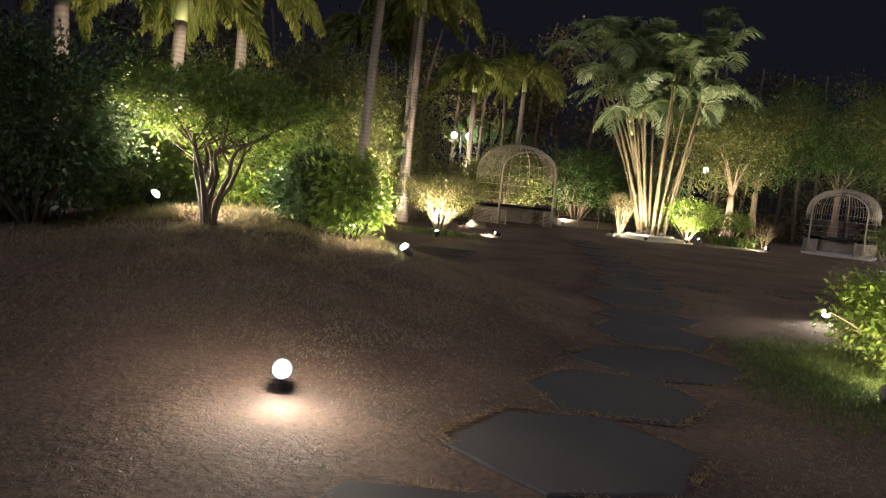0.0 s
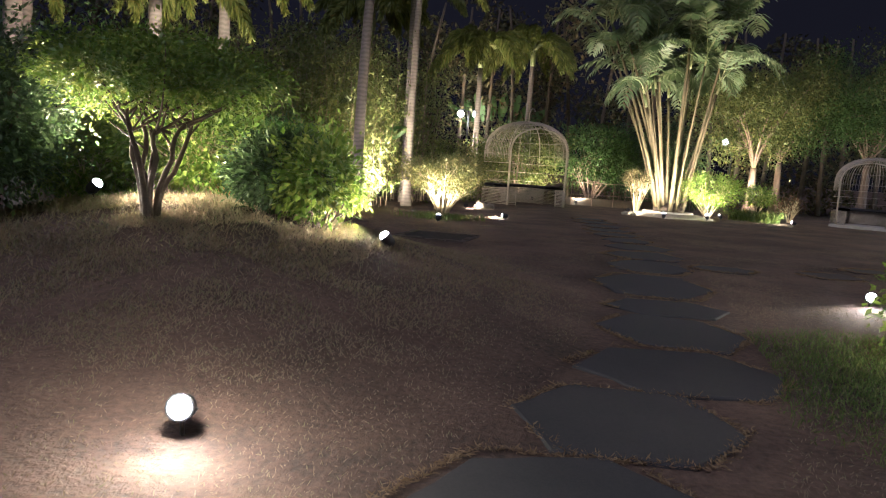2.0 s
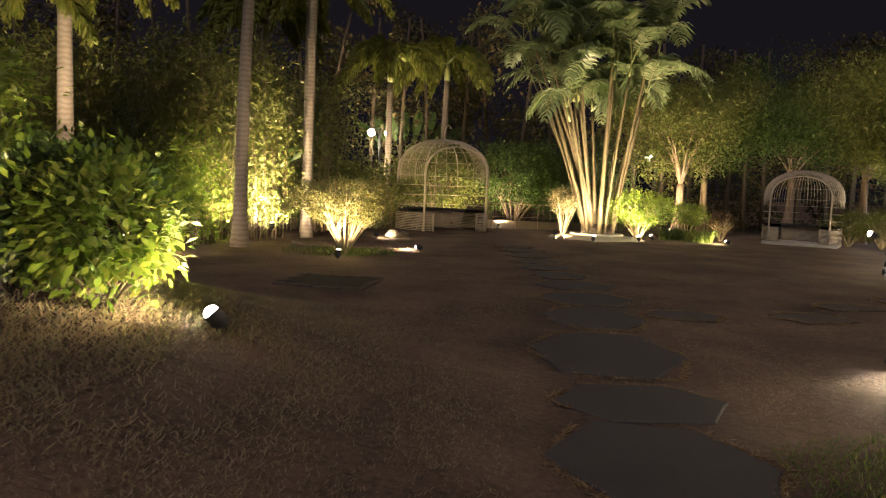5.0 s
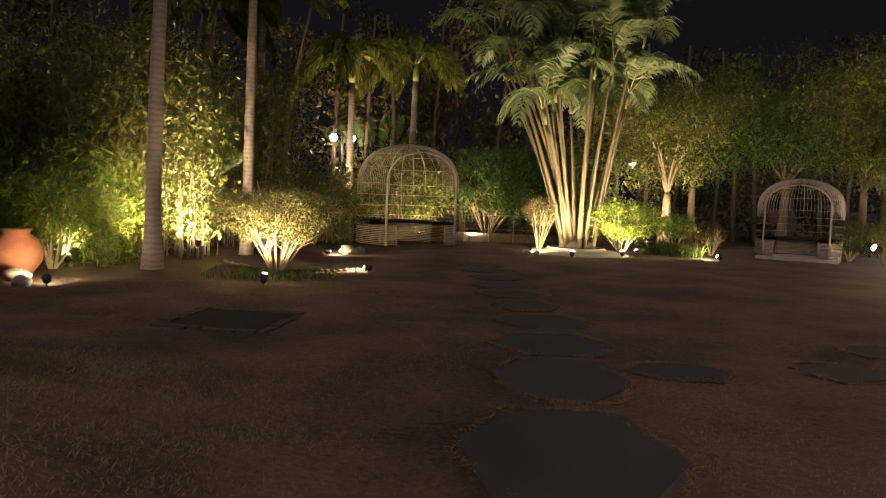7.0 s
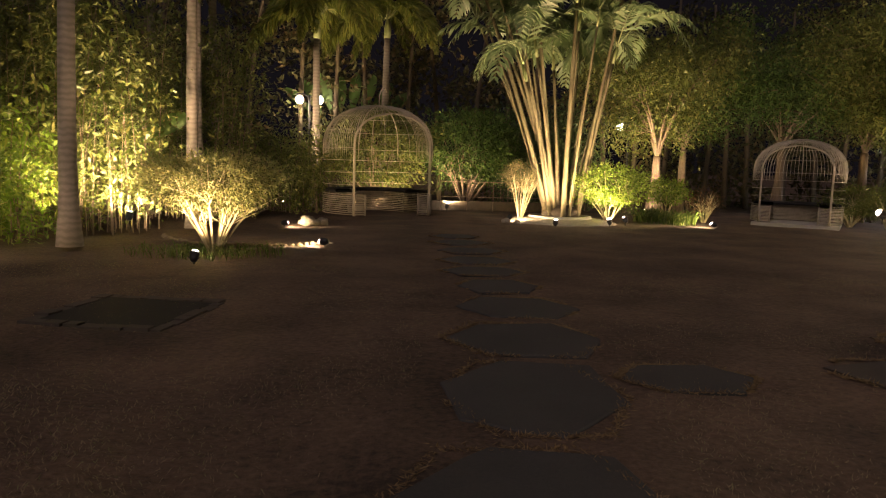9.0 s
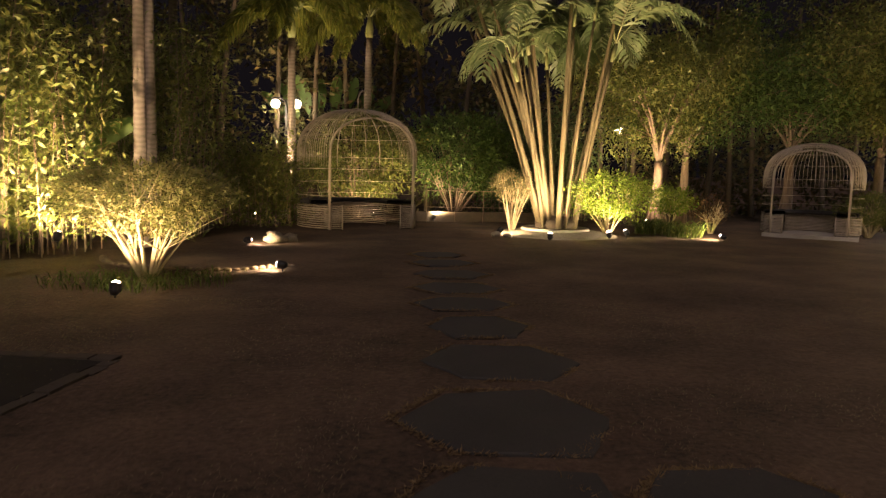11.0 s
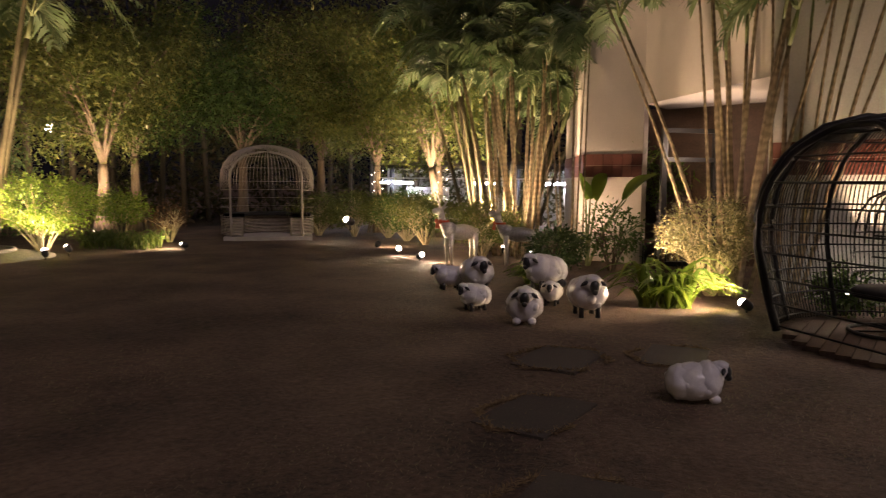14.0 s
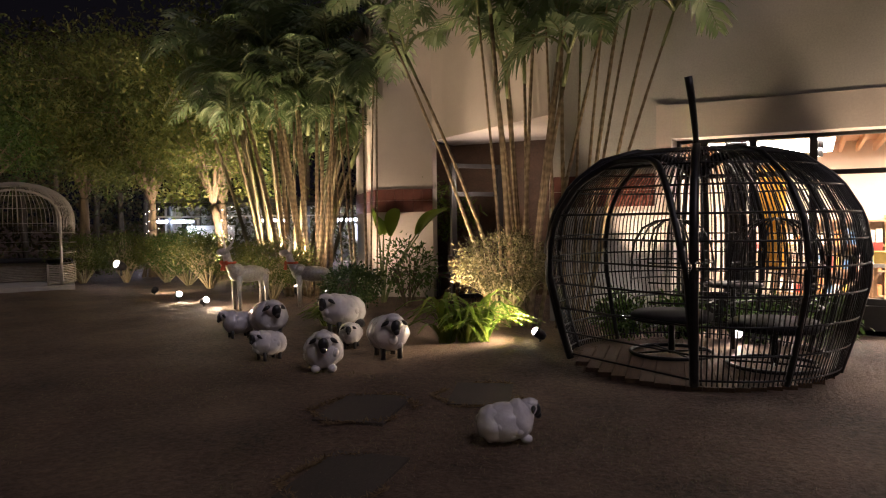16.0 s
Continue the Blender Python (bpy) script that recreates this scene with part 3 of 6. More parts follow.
# ---- stepping stones ----
def make_path():
    path = thing("path", (0, 0, 0), "line of irregular dark stepping stones set in dry lawn", "path", kind="structure")
    rng = np.random.default_rng(11)
    rows = ((0.35, 1.5, 0.66, 0.6, 4), (1.07, 2.78, 0.68, 0.62, 12), (1.46, 3.92, 0.68, 0.58, -8), (2.0, 5.03, 0.74, 0.56, 6), (2.23, 6.32, 0.65, 0.66, -5),
            (2.4, 7.42, 0.66, 0.44, 4), (2.53, 8.95, 0.67, 0.92, -14), (2.77, 10.68, 0.64, 0.76, -18), (3.95, 11.02, 0.52, 0.34, 3), (2.98, 12.08, 0.68, 0.57, 3),
            (3.11, 13.4, 0.66, 0.55, -3), (3.08, 14.68, 0.52, 0.47, 5), (3.04, 15.84, 0.6, 0.42, -6), (3.03, 16.92, 0.58, 0.43, -4), (3.04, 18.14, 0.57, 0.44, 2),
            (3.0, 19.36, 0.52, 0.42, 0), (2.96, 20.5, 0.5, 0.4, 3))
    for x, y, rx, ry, tn in rows:
        n = 24
        a = np.arange(n) * 2 * math.pi / n
        hexr = np.cos(math.pi / 6) / np.cos((a % (math.pi / 3)) - math.pi / 6)
        # each of the six corners is pulled in or out a little
        corner = rng.uniform(0.9, 1.1, 6)
        r = hexr * np.interp(a, np.arange(7) * math.pi / 3, np.append(corner, corner[0])) * (1 + rng.normal(0, 0.012, n))
        co, si = math.cos(radians(tn)), math.sin(radians(tn))
        ux, uy = rx * r * np.cos(a), ry * r * np.sin(a) / 0.93
        ux, uy = ux * co - uy * si, ux * si + uy * co
        s = Shape()
        lo, mid, hi = (np.stack([x + ux * f, y + uy * f, np.full(n, z)], -1) for f, z in ((1.0, -0.06), (1.0, -0.003), (0.98, 0.006)))
        v = np.concatenate([lo, mid, hi])
        i = np.arange(n)
        j = (i + 1) % n
        q = [np.stack([i, j, n + j, n + i], -1), np.stack([n + i, n + j, 2 * n + j, 2 * n + i], -1)]
        s.add(v, np.concatenate(q))
        base = 2 * n
        s.q.append(np.array([[base + k, base + k + 1, base + n - 2 - k, base + n - 1 - k] for k in range(n // 2 - 1)]))
        part("stone", s, M_STONE, path, smooth=False)
    # flat slabs near the black cage and pale slab edges
    for x, y, w, d, tn in ((8.7, 12.3, 0.75, 0.5, 20), (7.9, 12.95, 0.8, 0.55, 15), (6.6, 12.2, 0.8, 0.5, 10), (5.6, 11.2, 0.8, 0.6, 18)):
        sl = Shape()
        sl.box((-w / 2, -d / 2, -0.04), (w / 2, d / 2, 0.004), pose(x, y, 0, 0, 0, tn))
        part("stone", sl, M_SLAB, path, smooth=False)


make_path()


# ---- lamps in the garden, some added only to brighten plants ----
def floodlight(at, target, watts, cone=110, color=WARM, lens_out=True, label="small black garden floodlight on a ground spike, lit; some are added fills"):
    """A housing on a yoke and spike, its lens turned to the target."""
    at = np.array(at, float)
    d = np.array(target, float) - at
    d /= np.linalg.norm(d)
    ob = thing("garden_floodlight", at, label, "lamp", "garden floodlights")
    up = at + (0, 0, 0.09)
    m = look((0, 0, 0.09), tuple(d + np.array((0, 0, 0.09))))
    part("spike", Shape().tube([(0, 0, -0.05), (0, 0, 0.05)], [0.012, 0.012], 6), M_FIXTURE, ob)
    yoke = curve3((-0.07, 0, 0.09), (0, 0, -0.03), (0.07, 0, 0.09), 9)
    part("bracket", Shape().tube(yoke, 0.008, 6), M_FIXTURE, ob)
    h = part("housing", Shape().revolve([(0.0, 0.075), (0.035, 0.07), (0.058, 0.03), (0.06, -0.04), (0.066, -0.045), (0.066, -0.06), (0.052, -0.06), (0.052, -0.05)], 14), M_FIXTURE, ob)
    h.matrix_basis = m
    g = part("lens", Shape().revolve([(0.052, -0.052), (0.05, -0.07), (0.04, -0.088), (0.022, -0.1), (0.002, -0.104)], 14), G_LENS, h)
    e = up + d * 0.13
    spot_light(tuple(e), tuple(e + d), watts, color, cone)
    return ob


LAMPS = [
    # place, aim, watts, cone
    ((-0.67, 3.17, 0.04), (0.1, -0.5, 1.0), 3, 170),
    ((-0.48, 7.3, 0.4), (-1.15, 7.1, 1.2), 20, 150),
    ((4.9, 8.6, 0.0), (4.3, 6.3, 0.8), 5, 160),
    ((3.5, 4.4, 0.0), (4.1, 5.5, 0.9), 14, 130),
    ((-0.88, 15.95, 0.0), (-0.9, 17.0, 1.5), 58, 104),
    ((-3.35, 17.75, 0.0), (-4.2, 19.6, 4.2), 115, 104),
    ((-2.75, 18.6, 0.3), (-3.4, 22.5, 4.2), 150, 130),
    ((0.6, 18.2, 0.0), (-0.7, 18.9, 0.0), 8, 150),
    ((-0.65, 21.6, 0.0), (-0.1, 22.3, 0.0), 8, 150),
    ((5.6, 23.45, 0.0), (6.2, 25.5, 4.6), 165, 120),
    # extra lamp added to lift the cane palm crown
    ((7.1, 24.0, 0.02), (6.3, 25.5, 5.6), 150, 80),
    ((4.6, 24.4, 0.05), (5.4, 25.4, 0.6), 22, 165),
    ((7.6, 24.3, 0.05), (7.2, 25.4, 1.2), 18, 150),
    ((9.1, 27.2, 0.1), (10.2, 29.2, 4.0), 150, 130),
    ((9.95, 24.3, 0.0), (9.4, 25.0, 0.3), 26, 150),
    ((1.5, 28.0, 0.1), (1.1, 31.0, 3.2), 70, 150),
    # unseen lamp added to brighten the palm crowns behind the gazebo
    ((-1.7, 27.3, 0.05), (-0.4, 29.6, 5.4), 420, 68),
    # added to brighten the shrub right of the gazebo
    ((3.2, 28.4, 0.05), (3.9, 30.3, 2.6), 40, 140),
    ((14.3, 24.1, 0.33), (13.3, 24.4, 0.9), 60, 179),
    # unseen lamp added behind the hedge for the fig trees
    ((16.2, 22.4, 0.05), (16.9, 24.6, 4.6), 330, 125),
    ((12.85, 20.6, 0.0), (12.3, 19.4, 0.6), 9, 150),
    ((12.3, 19.35, 0.0), (12.4, 18.2, 0.5), 18, 150),
    ((14.45, 19.05, 0.0), (15.3, 19.7, 4.8), 330, 100),
    ((11.28, 12.72, 0.0), (11.1, 13.5, 0.5), 40, 150),
    ((12.0, 14.4, 0.02), (12.75, 13.7, 4.0), 90, 96),
    ((11.95, 10.6, 0.05), (9.2, 10.0, 0.5), 2, 150),
    ((12.5, 12.05, 0.02), (13.0, 11.4, 4.8), 70, 56),
    ((12.4, 8.6, 0.12), (13.0, 8.8, 4.6), 75, 56),
    ((13.9, 17.9, 0.0), (14.9, 17.2, 3.2), 40, 120),
    # unseen lamp added for the nearer left palm
    ((-5.6, 9.6, 0.15), (-6.7, 10.6, 4.6), 120, 100),
    ((13.3, 21.8, 0.0), (14.9, 22.6, 0.7), 24, 130),
    ((-3.75, 15.0, 0.0), (-4.6, 16.4, 0.6), 12, 150),
    ((-3.4, 6.85, 0.76), (-2.3, 6.9, 1.9), 55, 172),
    # unseen lamp added for the left palm fronds
    ((-4.4, 12.6, 0.1), (-6.3, 15.0, 5.0), 240, 70),
    ((-4.6, 17.3, 0.05), (-5.6, 19.4, 3.8), 85, 110),
    ((-2.1, 7.5, 0.74), (-2.2, 6.5, 2.3), 60, 120),
    # unseen lamp added behind the dark shrub to light the small tree's crown
    ((-1.22, 7.72, 0.56), (-1.95, 6.6, 2.4), 150, 84),
]
for at, aim, watts, cone in LAMPS:
    lamp = floodlight(at, aim, watts, cone)
    if at[0] == 14.3:
        # the one by the hedge is enlarged to imitate its bloom
        lamp.scale = (1.7, 1.7, 1.7)
point_light((-0.62, 3.0, 0.42), 4.5, WARM2, 0.05)
floodlight((11.1, 15.2, 0.02), (11.3, 15.9, 0.2), 5, 140)


# ---- cage gazebos ----
def cage_gazebo(at, turn, R, H, name_label, hook, wide=0.72):
    """A round birdcage bench: cut by a flat arched front, with rods, hoops, drawers of rattan and a curved seat. The front faces -y."""
    ob = thing("birdcage_gazebo", at, name_label, "gazebo", "birdcage gazebos", turn)
    chord = wide * R
    cut = -math.sqrt(R * R - chord * chord)
    spring = H * 0.6

    def radius(z):
        if z <= spring:
            return R
        u = min(1.0, (z - spring) / (H - spring))
        return R * (1 - u ** 2.4) ** (1 / 2.2)
    zs = np.concatenate([np.linspace(0.05, spring, 6), spring + (H - spring) * np.sin(np.linspace(0.1, 1, 9) * math.pi / 2)])
    # upright rods
    n = 144
    for k in range(n):
        a = 2 * math.pi * k / n
        # the back is more open
        if math.sin(a) > 0.35 and k % (6 if hook else 2):
            continue
        pts = [(radius(z) * math.cos(a), radius(z) * math.sin(a), z) for z in zs]
        pts = [p for p in pts if p[1] > cut + 0.01]
        if len(pts) > 2:
            thick = 0.017 if k % 18 == 0 else 0.008
            part("rod", Shape().tube(pts, thick, 5), M_RATTAN, ob)
    # hoops
    for z in np.concatenate([np.linspace(0.5, spring, 5), [spring + (H - spring) * f for f in (0.4, 0.72, 0.93)]]):
        r = radius(z)
        if r > abs(cut):
            a0 = math.asin(cut / r)
            a = np.linspace(a0, math.pi - a0, 40)
        else:
            a = np.linspace(0, 2 * math.pi, 33)
        part("hoop", Shape().tube(np.stack([r * np.cos(a), r * np.sin(a), np.full(len(a), z)], -1), 0.007, 5), M_RATTAN, ob)
    # front arch
    ztop = spring
    for z in np.linspace(spring, H, 200):
        if radius(z) >= abs(cut):
            ztop = z
    zz = np.concatenate([np.linspace(0, spring, 5), np.linspace(spring, ztop, 12)[1:]])
    half = [math.sqrt(max(0.0, radius(z) ** 2 - cut ** 2)) for z in zz]
    arch = [(-h, cut, z) for h, z in zip(half, zz)] + [(h, cut, z) for h, z in list(zip(half, zz))[::-1]]
    for dy, r in ((0.0, 0.028), (0.07, 0.02)):
        part("front_arch", Shape().tube([(x, y + dy, z) for x, y, z in arch], r, 8), M_RATTAN, ob)
    part("crown_ring", Shape().tube([(0.14 * math.cos(a), 0.14 * math.sin(a), H) for a in np.arange(16) * math.pi / 8], 0.02, 6, True), M_RATTAN, ob)
    if hook:
        pts = [(0, 0, H), (0, 0, H + 0.28), (0.05, 0, H + 0.42), (0.13, 0, H + 0.5), (0.2, 0, H + 0.46), (0.22, 0, H + 0.38)]
        part("hook", Shape().tube(pts, 0.018, 8), M_RATTAN, ob)
    # base: horizontal rattan courses round the seat box, doubled at both front corners
    seat = 0.2 * H
    for z in np.linspace(0.04, seat - 0.03, 11):
        for rr in (R - 0.01,):
            a0 = math.asin(cut / rr)
            a = np.linspace(a0, math.pi - a0, 40)
            part("course", Shape().tube(np.stack([rr * np.cos(a), rr * np.sin(a), np.full(40, z)], -1), 0.014, 5), M_RATTAN, ob)
        inner = R * 0.52
        a = np.linspace(-0.25, math.pi + 0.25, 26)
        part("course", Shape().tube(np.stack([inner * np.cos(a), inner * np.sin(a) + 0.1, np.full(26, z)], -1), 0.014, 5), M_RATTAN, ob)
        for sx in (-1, 1):
            x0, x1 = sx * chord * 0.98, sx * inner * 0.95
            part("course", Shape().tube([(x0, cut + 0.03, z), (x1, cut + 0.05, z)], 0.014, 5), M_RATTAN, ob)
    for sx in (-1, 1):
        for x in (chord * 0.97, inner * 0.97):
            part("corner_post", Shape().tube([(sx * x, cut + 0.03, 0), (sx * x, cut + 0.03, seat)], 0.02, 6), M_RATTAN, ob)
    # curved seat cushion
    a = np.linspace(-0.3, math.pi + 0.3, 28)
    ro, ri = R * 0.95, inner * 0.98
    prof = [(ri, 0.0), (ri, 0.07), (ri + 0.03, 0.095), (ro - 0.03, 0.095), (ro, 0.07), (ro, 0.0)]
    v = np.array([[(r * math.cos(t), max(r * math.sin(t), cut + 0.06), seat + z) for t in a] for r, z in prof]).reshape(-1, 3)
    i, j = np.meshgrid(np.arange(6), np.arange(27), indexing="ij")
    i2 = (i + 1) % 6
    part("seat_cushion", Shape().add(v, np.stack([i * 28 + j, i * 28 + j + 1, i2 * 28 + j + 1, i2 * 28 + j], -1)), M_CUSHION, ob, "dark seat cushion")
    return ob


cage_gazebo((1.12, 26.5, 0), 25, 1.54, 3.0, "tall pale rattan birdcage gazebo with a dark curved seat", True)
cage_gazebo((13.1, 26.1, 0.09), -33, 1.2, 2.34, "pale rattan birdcage gazebo on a low concrete slab", False, 0.74)
solo("plinth", Shape().box((-1.1, -0.9, -0.05), (1.1, 0.9, 0.088)), M_CONC, (13.1, 26.0, 0), "low pale concrete slab under the gazebo", "slab", turn=-34, smooth=False)


# ---- black apple cage ----
def apple_cage():
    ob = thing("apple_cage", (10.78, 10.86, 0.0), "large black metal apple-shaped cage pavilion with an open doorway", "pavilion")
    R, H = 1.5, 2.12

    def place(u, a):
        """u from the base (0) over the shoulder to the dimple (1)."""
        prof = ((0.0, 1.27, 0.05), (0.15, 1.38, 0.42), (0.32, 1.48, 0.85), (0.45, 1.5, 1.15), (0.58, 1.44, 1.48), (0.7, 1.25, 1.8), (0.8, 0.95, 2.03), (0.88, 0.6, 2.12), (0.95, 0.3, 2.07), (1.0, 0.09, 1.95))
        for (u0, r0, z0), (u1, r1, z1) in zip(prof[:-1], prof[1:]):
            if u <= u1:
                f = (u - u0) / (u1 - u0)
                return ((r0 + (r1 - r0) * f) * math.cos(a), (r0 + (r1 - r0) * f) * math.sin(a), z0 + (z1 - z0) * f)
        return (0.09 * math.cos(a), 0.09 * math.sin(a), 1.95)
    d0, d1 = radians(115), radians(187)

    def door_top(a):
        f = (a - (d0 + d1) / 2) / ((d1 - d0) / 2)
        return 0.79 * max(0.0, 1 - abs(f) ** 4) ** 0.5 if abs(f) < 1 else -1.0
    us = np.linspace(0, 1, 26)
    n = 190
    for k in range(n):
        a = 2 * math.pi * k / n
        top = door_top(a)
        pts = [place(u, a) for u in us if u >= top and (k % 4 == 0 or u < 0.93)]
        if len(pts) > 2:
            part("wire", Shape().tube(pts, 0.0068, 4), M_BLACK, ob)
    for k, deg in enumerate((14, 52, 86, 115, 187, 222, 262, 308, 340)):
        a = radians(deg)
        r = 0.04 if deg in (115, 187) else 0.026
        part("rib", Shape().tube([place(u, a) for u in us], r, 8), M_BLACK, ob)
    arch = [place(max(0.0, door_top(a)), a) for a in np.linspace(d0 + 0.001, d1 - 0.001, 41)]
    part("door_arch", Shape().tube(arch, 0.032, 8), M_BLACK, ob)
    for u in (0.02, 0.11, 0.21, 0.31, 0.41, 0.5, 0.59, 0.68, 0.76, 0.83, 0.89):
        aa = [a for a in np.linspace(d1, d1 + 2 * math.pi, 120) if not (d0 + 2 * math.pi < a < d1 + 2 * math.pi and u < door_top(a - 2 * math.pi))]
        part("hoop", Shape().tube([place(u, a) for a in aa], 0.01, 5), M_BLACK, ob)
    stem = curve3((0, 0, 1.9), (0.04, 0.02, 2.4), (-0.1, 0.08, 2.86), 9)
    part("stem", Shape().tube(stem, np.linspace(0.024, 0.04, 9), 8), M_BLACK, ob, "thick black stalk")
    part("stem_cup", Shape().revolve([(0.02, 1.99), (0.1, 1.97), (0.14, 1.92), (0.1, 1.88), (0.02, 1.87)], 14), M_BLACK, ob)
    # round timber floor
    fl = thing("round_deck", (10.78, 10.86, 0), "round timber deck under the cage", "deck")
    w = 0.13
    k = int(1.2 / w)
    for i in range(-k, k):
        x0, x1 = i * w + 0.003, (i + 1) * w - 0.003
        y = math.sqrt(max(0.01, 1.23 ** 2 - max(abs(x0), abs(x1)) ** 2))
        part("plank", Shape().box((x0, -y, -0.03), (x1, y, 0.03)), M_DECK, fl, smooth=False)
    fl.matrix_basis = pose(10.78, 10.86, 0, 0, 0, 100)

    def cage_chair(x, y, tn):
        c = thing("cage_chair", (x, y, 0.031), "small black wire cage chair on a ring base", "chair", "chairs in the cage", tn)
        part("base_ring", Shape().tube([(0.42 * math.cos(a), 0.42 * math.sin(a), 0.02) for a in np.arange(28) * 2 * math.pi / 28], 0.02, 6, True), M_BLACK, c)
        part("pedestal", Shape().tube([(0, 0, 0.01), (0, 0, 0.36)], 0.035, 8), M_BLACK, c)
        for a in (0.3, 1.87, 3.44, 5.0):
            part("spoke", Shape().tube([(0, 0, 0.03), (0.42 * math.cos(a), 0.42 * math.sin(a), 0.02)], 0.012, 5), M_BLACK, c)
        part("seat", Shape().revolve([(0.0, 0.36), (0.4, 0.36), (0.42, 0.38), (0.42, 0.42), (0.38, 0.45), (0.0, 0.46)], 24), M_CUSHION, c)
        for a in np.linspace(0.35, math.pi - 0.35 + math.pi, 13) - math.pi * 0.35:
            pts = [(0.42 * math.cos(a), 0.42 * math.sin(a), z) for z in (0.42, 0.7, 1.0)] + [(0.42 * math.cos(a) * f, 0.42 * math.sin(a) * f, z) for f, z in ((0.93, 1.18), (0.72, 1.33), (0.4, 1.4), (0.03, 1.42))]
            part("bar", Shape().tube(pts, 0.011, 5), M_BLACK, c)
        for z in (0.58, 0.78, 0.98):
            a = np.linspace(0.35, 2 * math.pi - 0.35, 20) - math.pi * 0.35
            part("hoop", Shape().tube(np.stack([0.42 * np.cos(a), 0.42 * np.sin(a), np.full(20, z)], -1), 0.009, 5), M_BLACK, c)
    cage_chair(11.0, 11.15, 200)
    cage_chair(10.75, 10.15, 160)
    tb = thing("round_table", (11.55, 10.6, 0.031), "small round black table inside the cage", "table")
    part("tabletop", Shape().revolve([(0, 0.68), (0.3, 0.68), (0.31, 0.7), (0.3, 0.72), (0, 0.72)], 20), M_BLACK, tb)
    part("pedestal", Shape().tube([(0, 0, 0), (0, 0, 0.68)], 0.03, 8), M_BLACK, tb)


apple_cage()


# ---- plants ----
def crown_points(rng, c, r, clumps, n, spread=0.2, shell=0.75):
    """Places and directions of leaves in clumps inside an ellipsoid."""
    d = rng.normal(size=(clumps, 3))
    d /= np.linalg.norm(d, axis=1, keepdims=True)
    rad = shell + (1 - shell) * rng.random((clumps, 1)) ** 0.5
    rad *= rng.uniform(0.72, 1.08, (clumps, 1))
    cc = np.array(c) + d * rad * np.array(r)
    w = rng.integers(0, clumps, n)
    off = rng.normal(size=(n, 3)) * np.array(r) * spread
    p = cc[w] + off
    out = d[w] + rng.normal(size=(n, 3)) * 0.7 + np.array((0, 0, -0.1))
    return cc, p, out


def shrub(at, size, leaf, stem=M_STEM, n=5000, lw=(0.055, 0.03), stems=16, low=0.35, name="shrub", label="clipped round green shrub", seed=1, turn=0, spread=0.16, category="shrub", group=""):
    """Stems that fork from one foot into a crown of small leaves. size: radius x, y and height."""
    rng = np.random.default_rng(seed)
    ob = thing(name, at, label, category, group, turn)
    rx, ry, h = size
    c = (0, 0, h * (0.5 + low / 2))
    cc, p, out = crown_points(rng, c, (rx, ry, h * (1 - low) / 2), 90, n, spread)
    keep = p[:, 2] > h * low * 0.6
    s = Shape().leaves(p[keep], out[keep], rng.uniform(0.7, 1.25, keep.sum()) * lw[0], rng.uniform(0.7, 1.2, keep.sum()) * lw[1], rng)
    part("foliage", s, leaf, ob)
    for k in range(stems):
        e = cc[k % len(cc)]
        a = math.atan2(e[1], e[0])
        b = np.array((0.05 * math.cos(a), 0.05 * math.sin(a), 0))
        mid = (e * (0.4, 0.4, 0.45)) + rng.normal(size=3) * 0.05 * rx
        pts = curve3(b, mid, e, 6)
        s = Shape().tube(pts, np.linspace(0.018, 0.005, 6) * (0.6 + h * 0.5), 5)
        for f in range(3):
            q = pts[3] + rng.normal(size=3) * (0.35 * rx, 0.35 * ry, 0.1 * h) + (0, 0, 0.25 * h)
            s.tube(curve3(pts[3], (pts[3] + q) / 2 + (0, 0, 0.03), q, 4), np.linspace(0.009, 0.003, 4), 4)
        part("stem", s, stem, ob)
    return ob


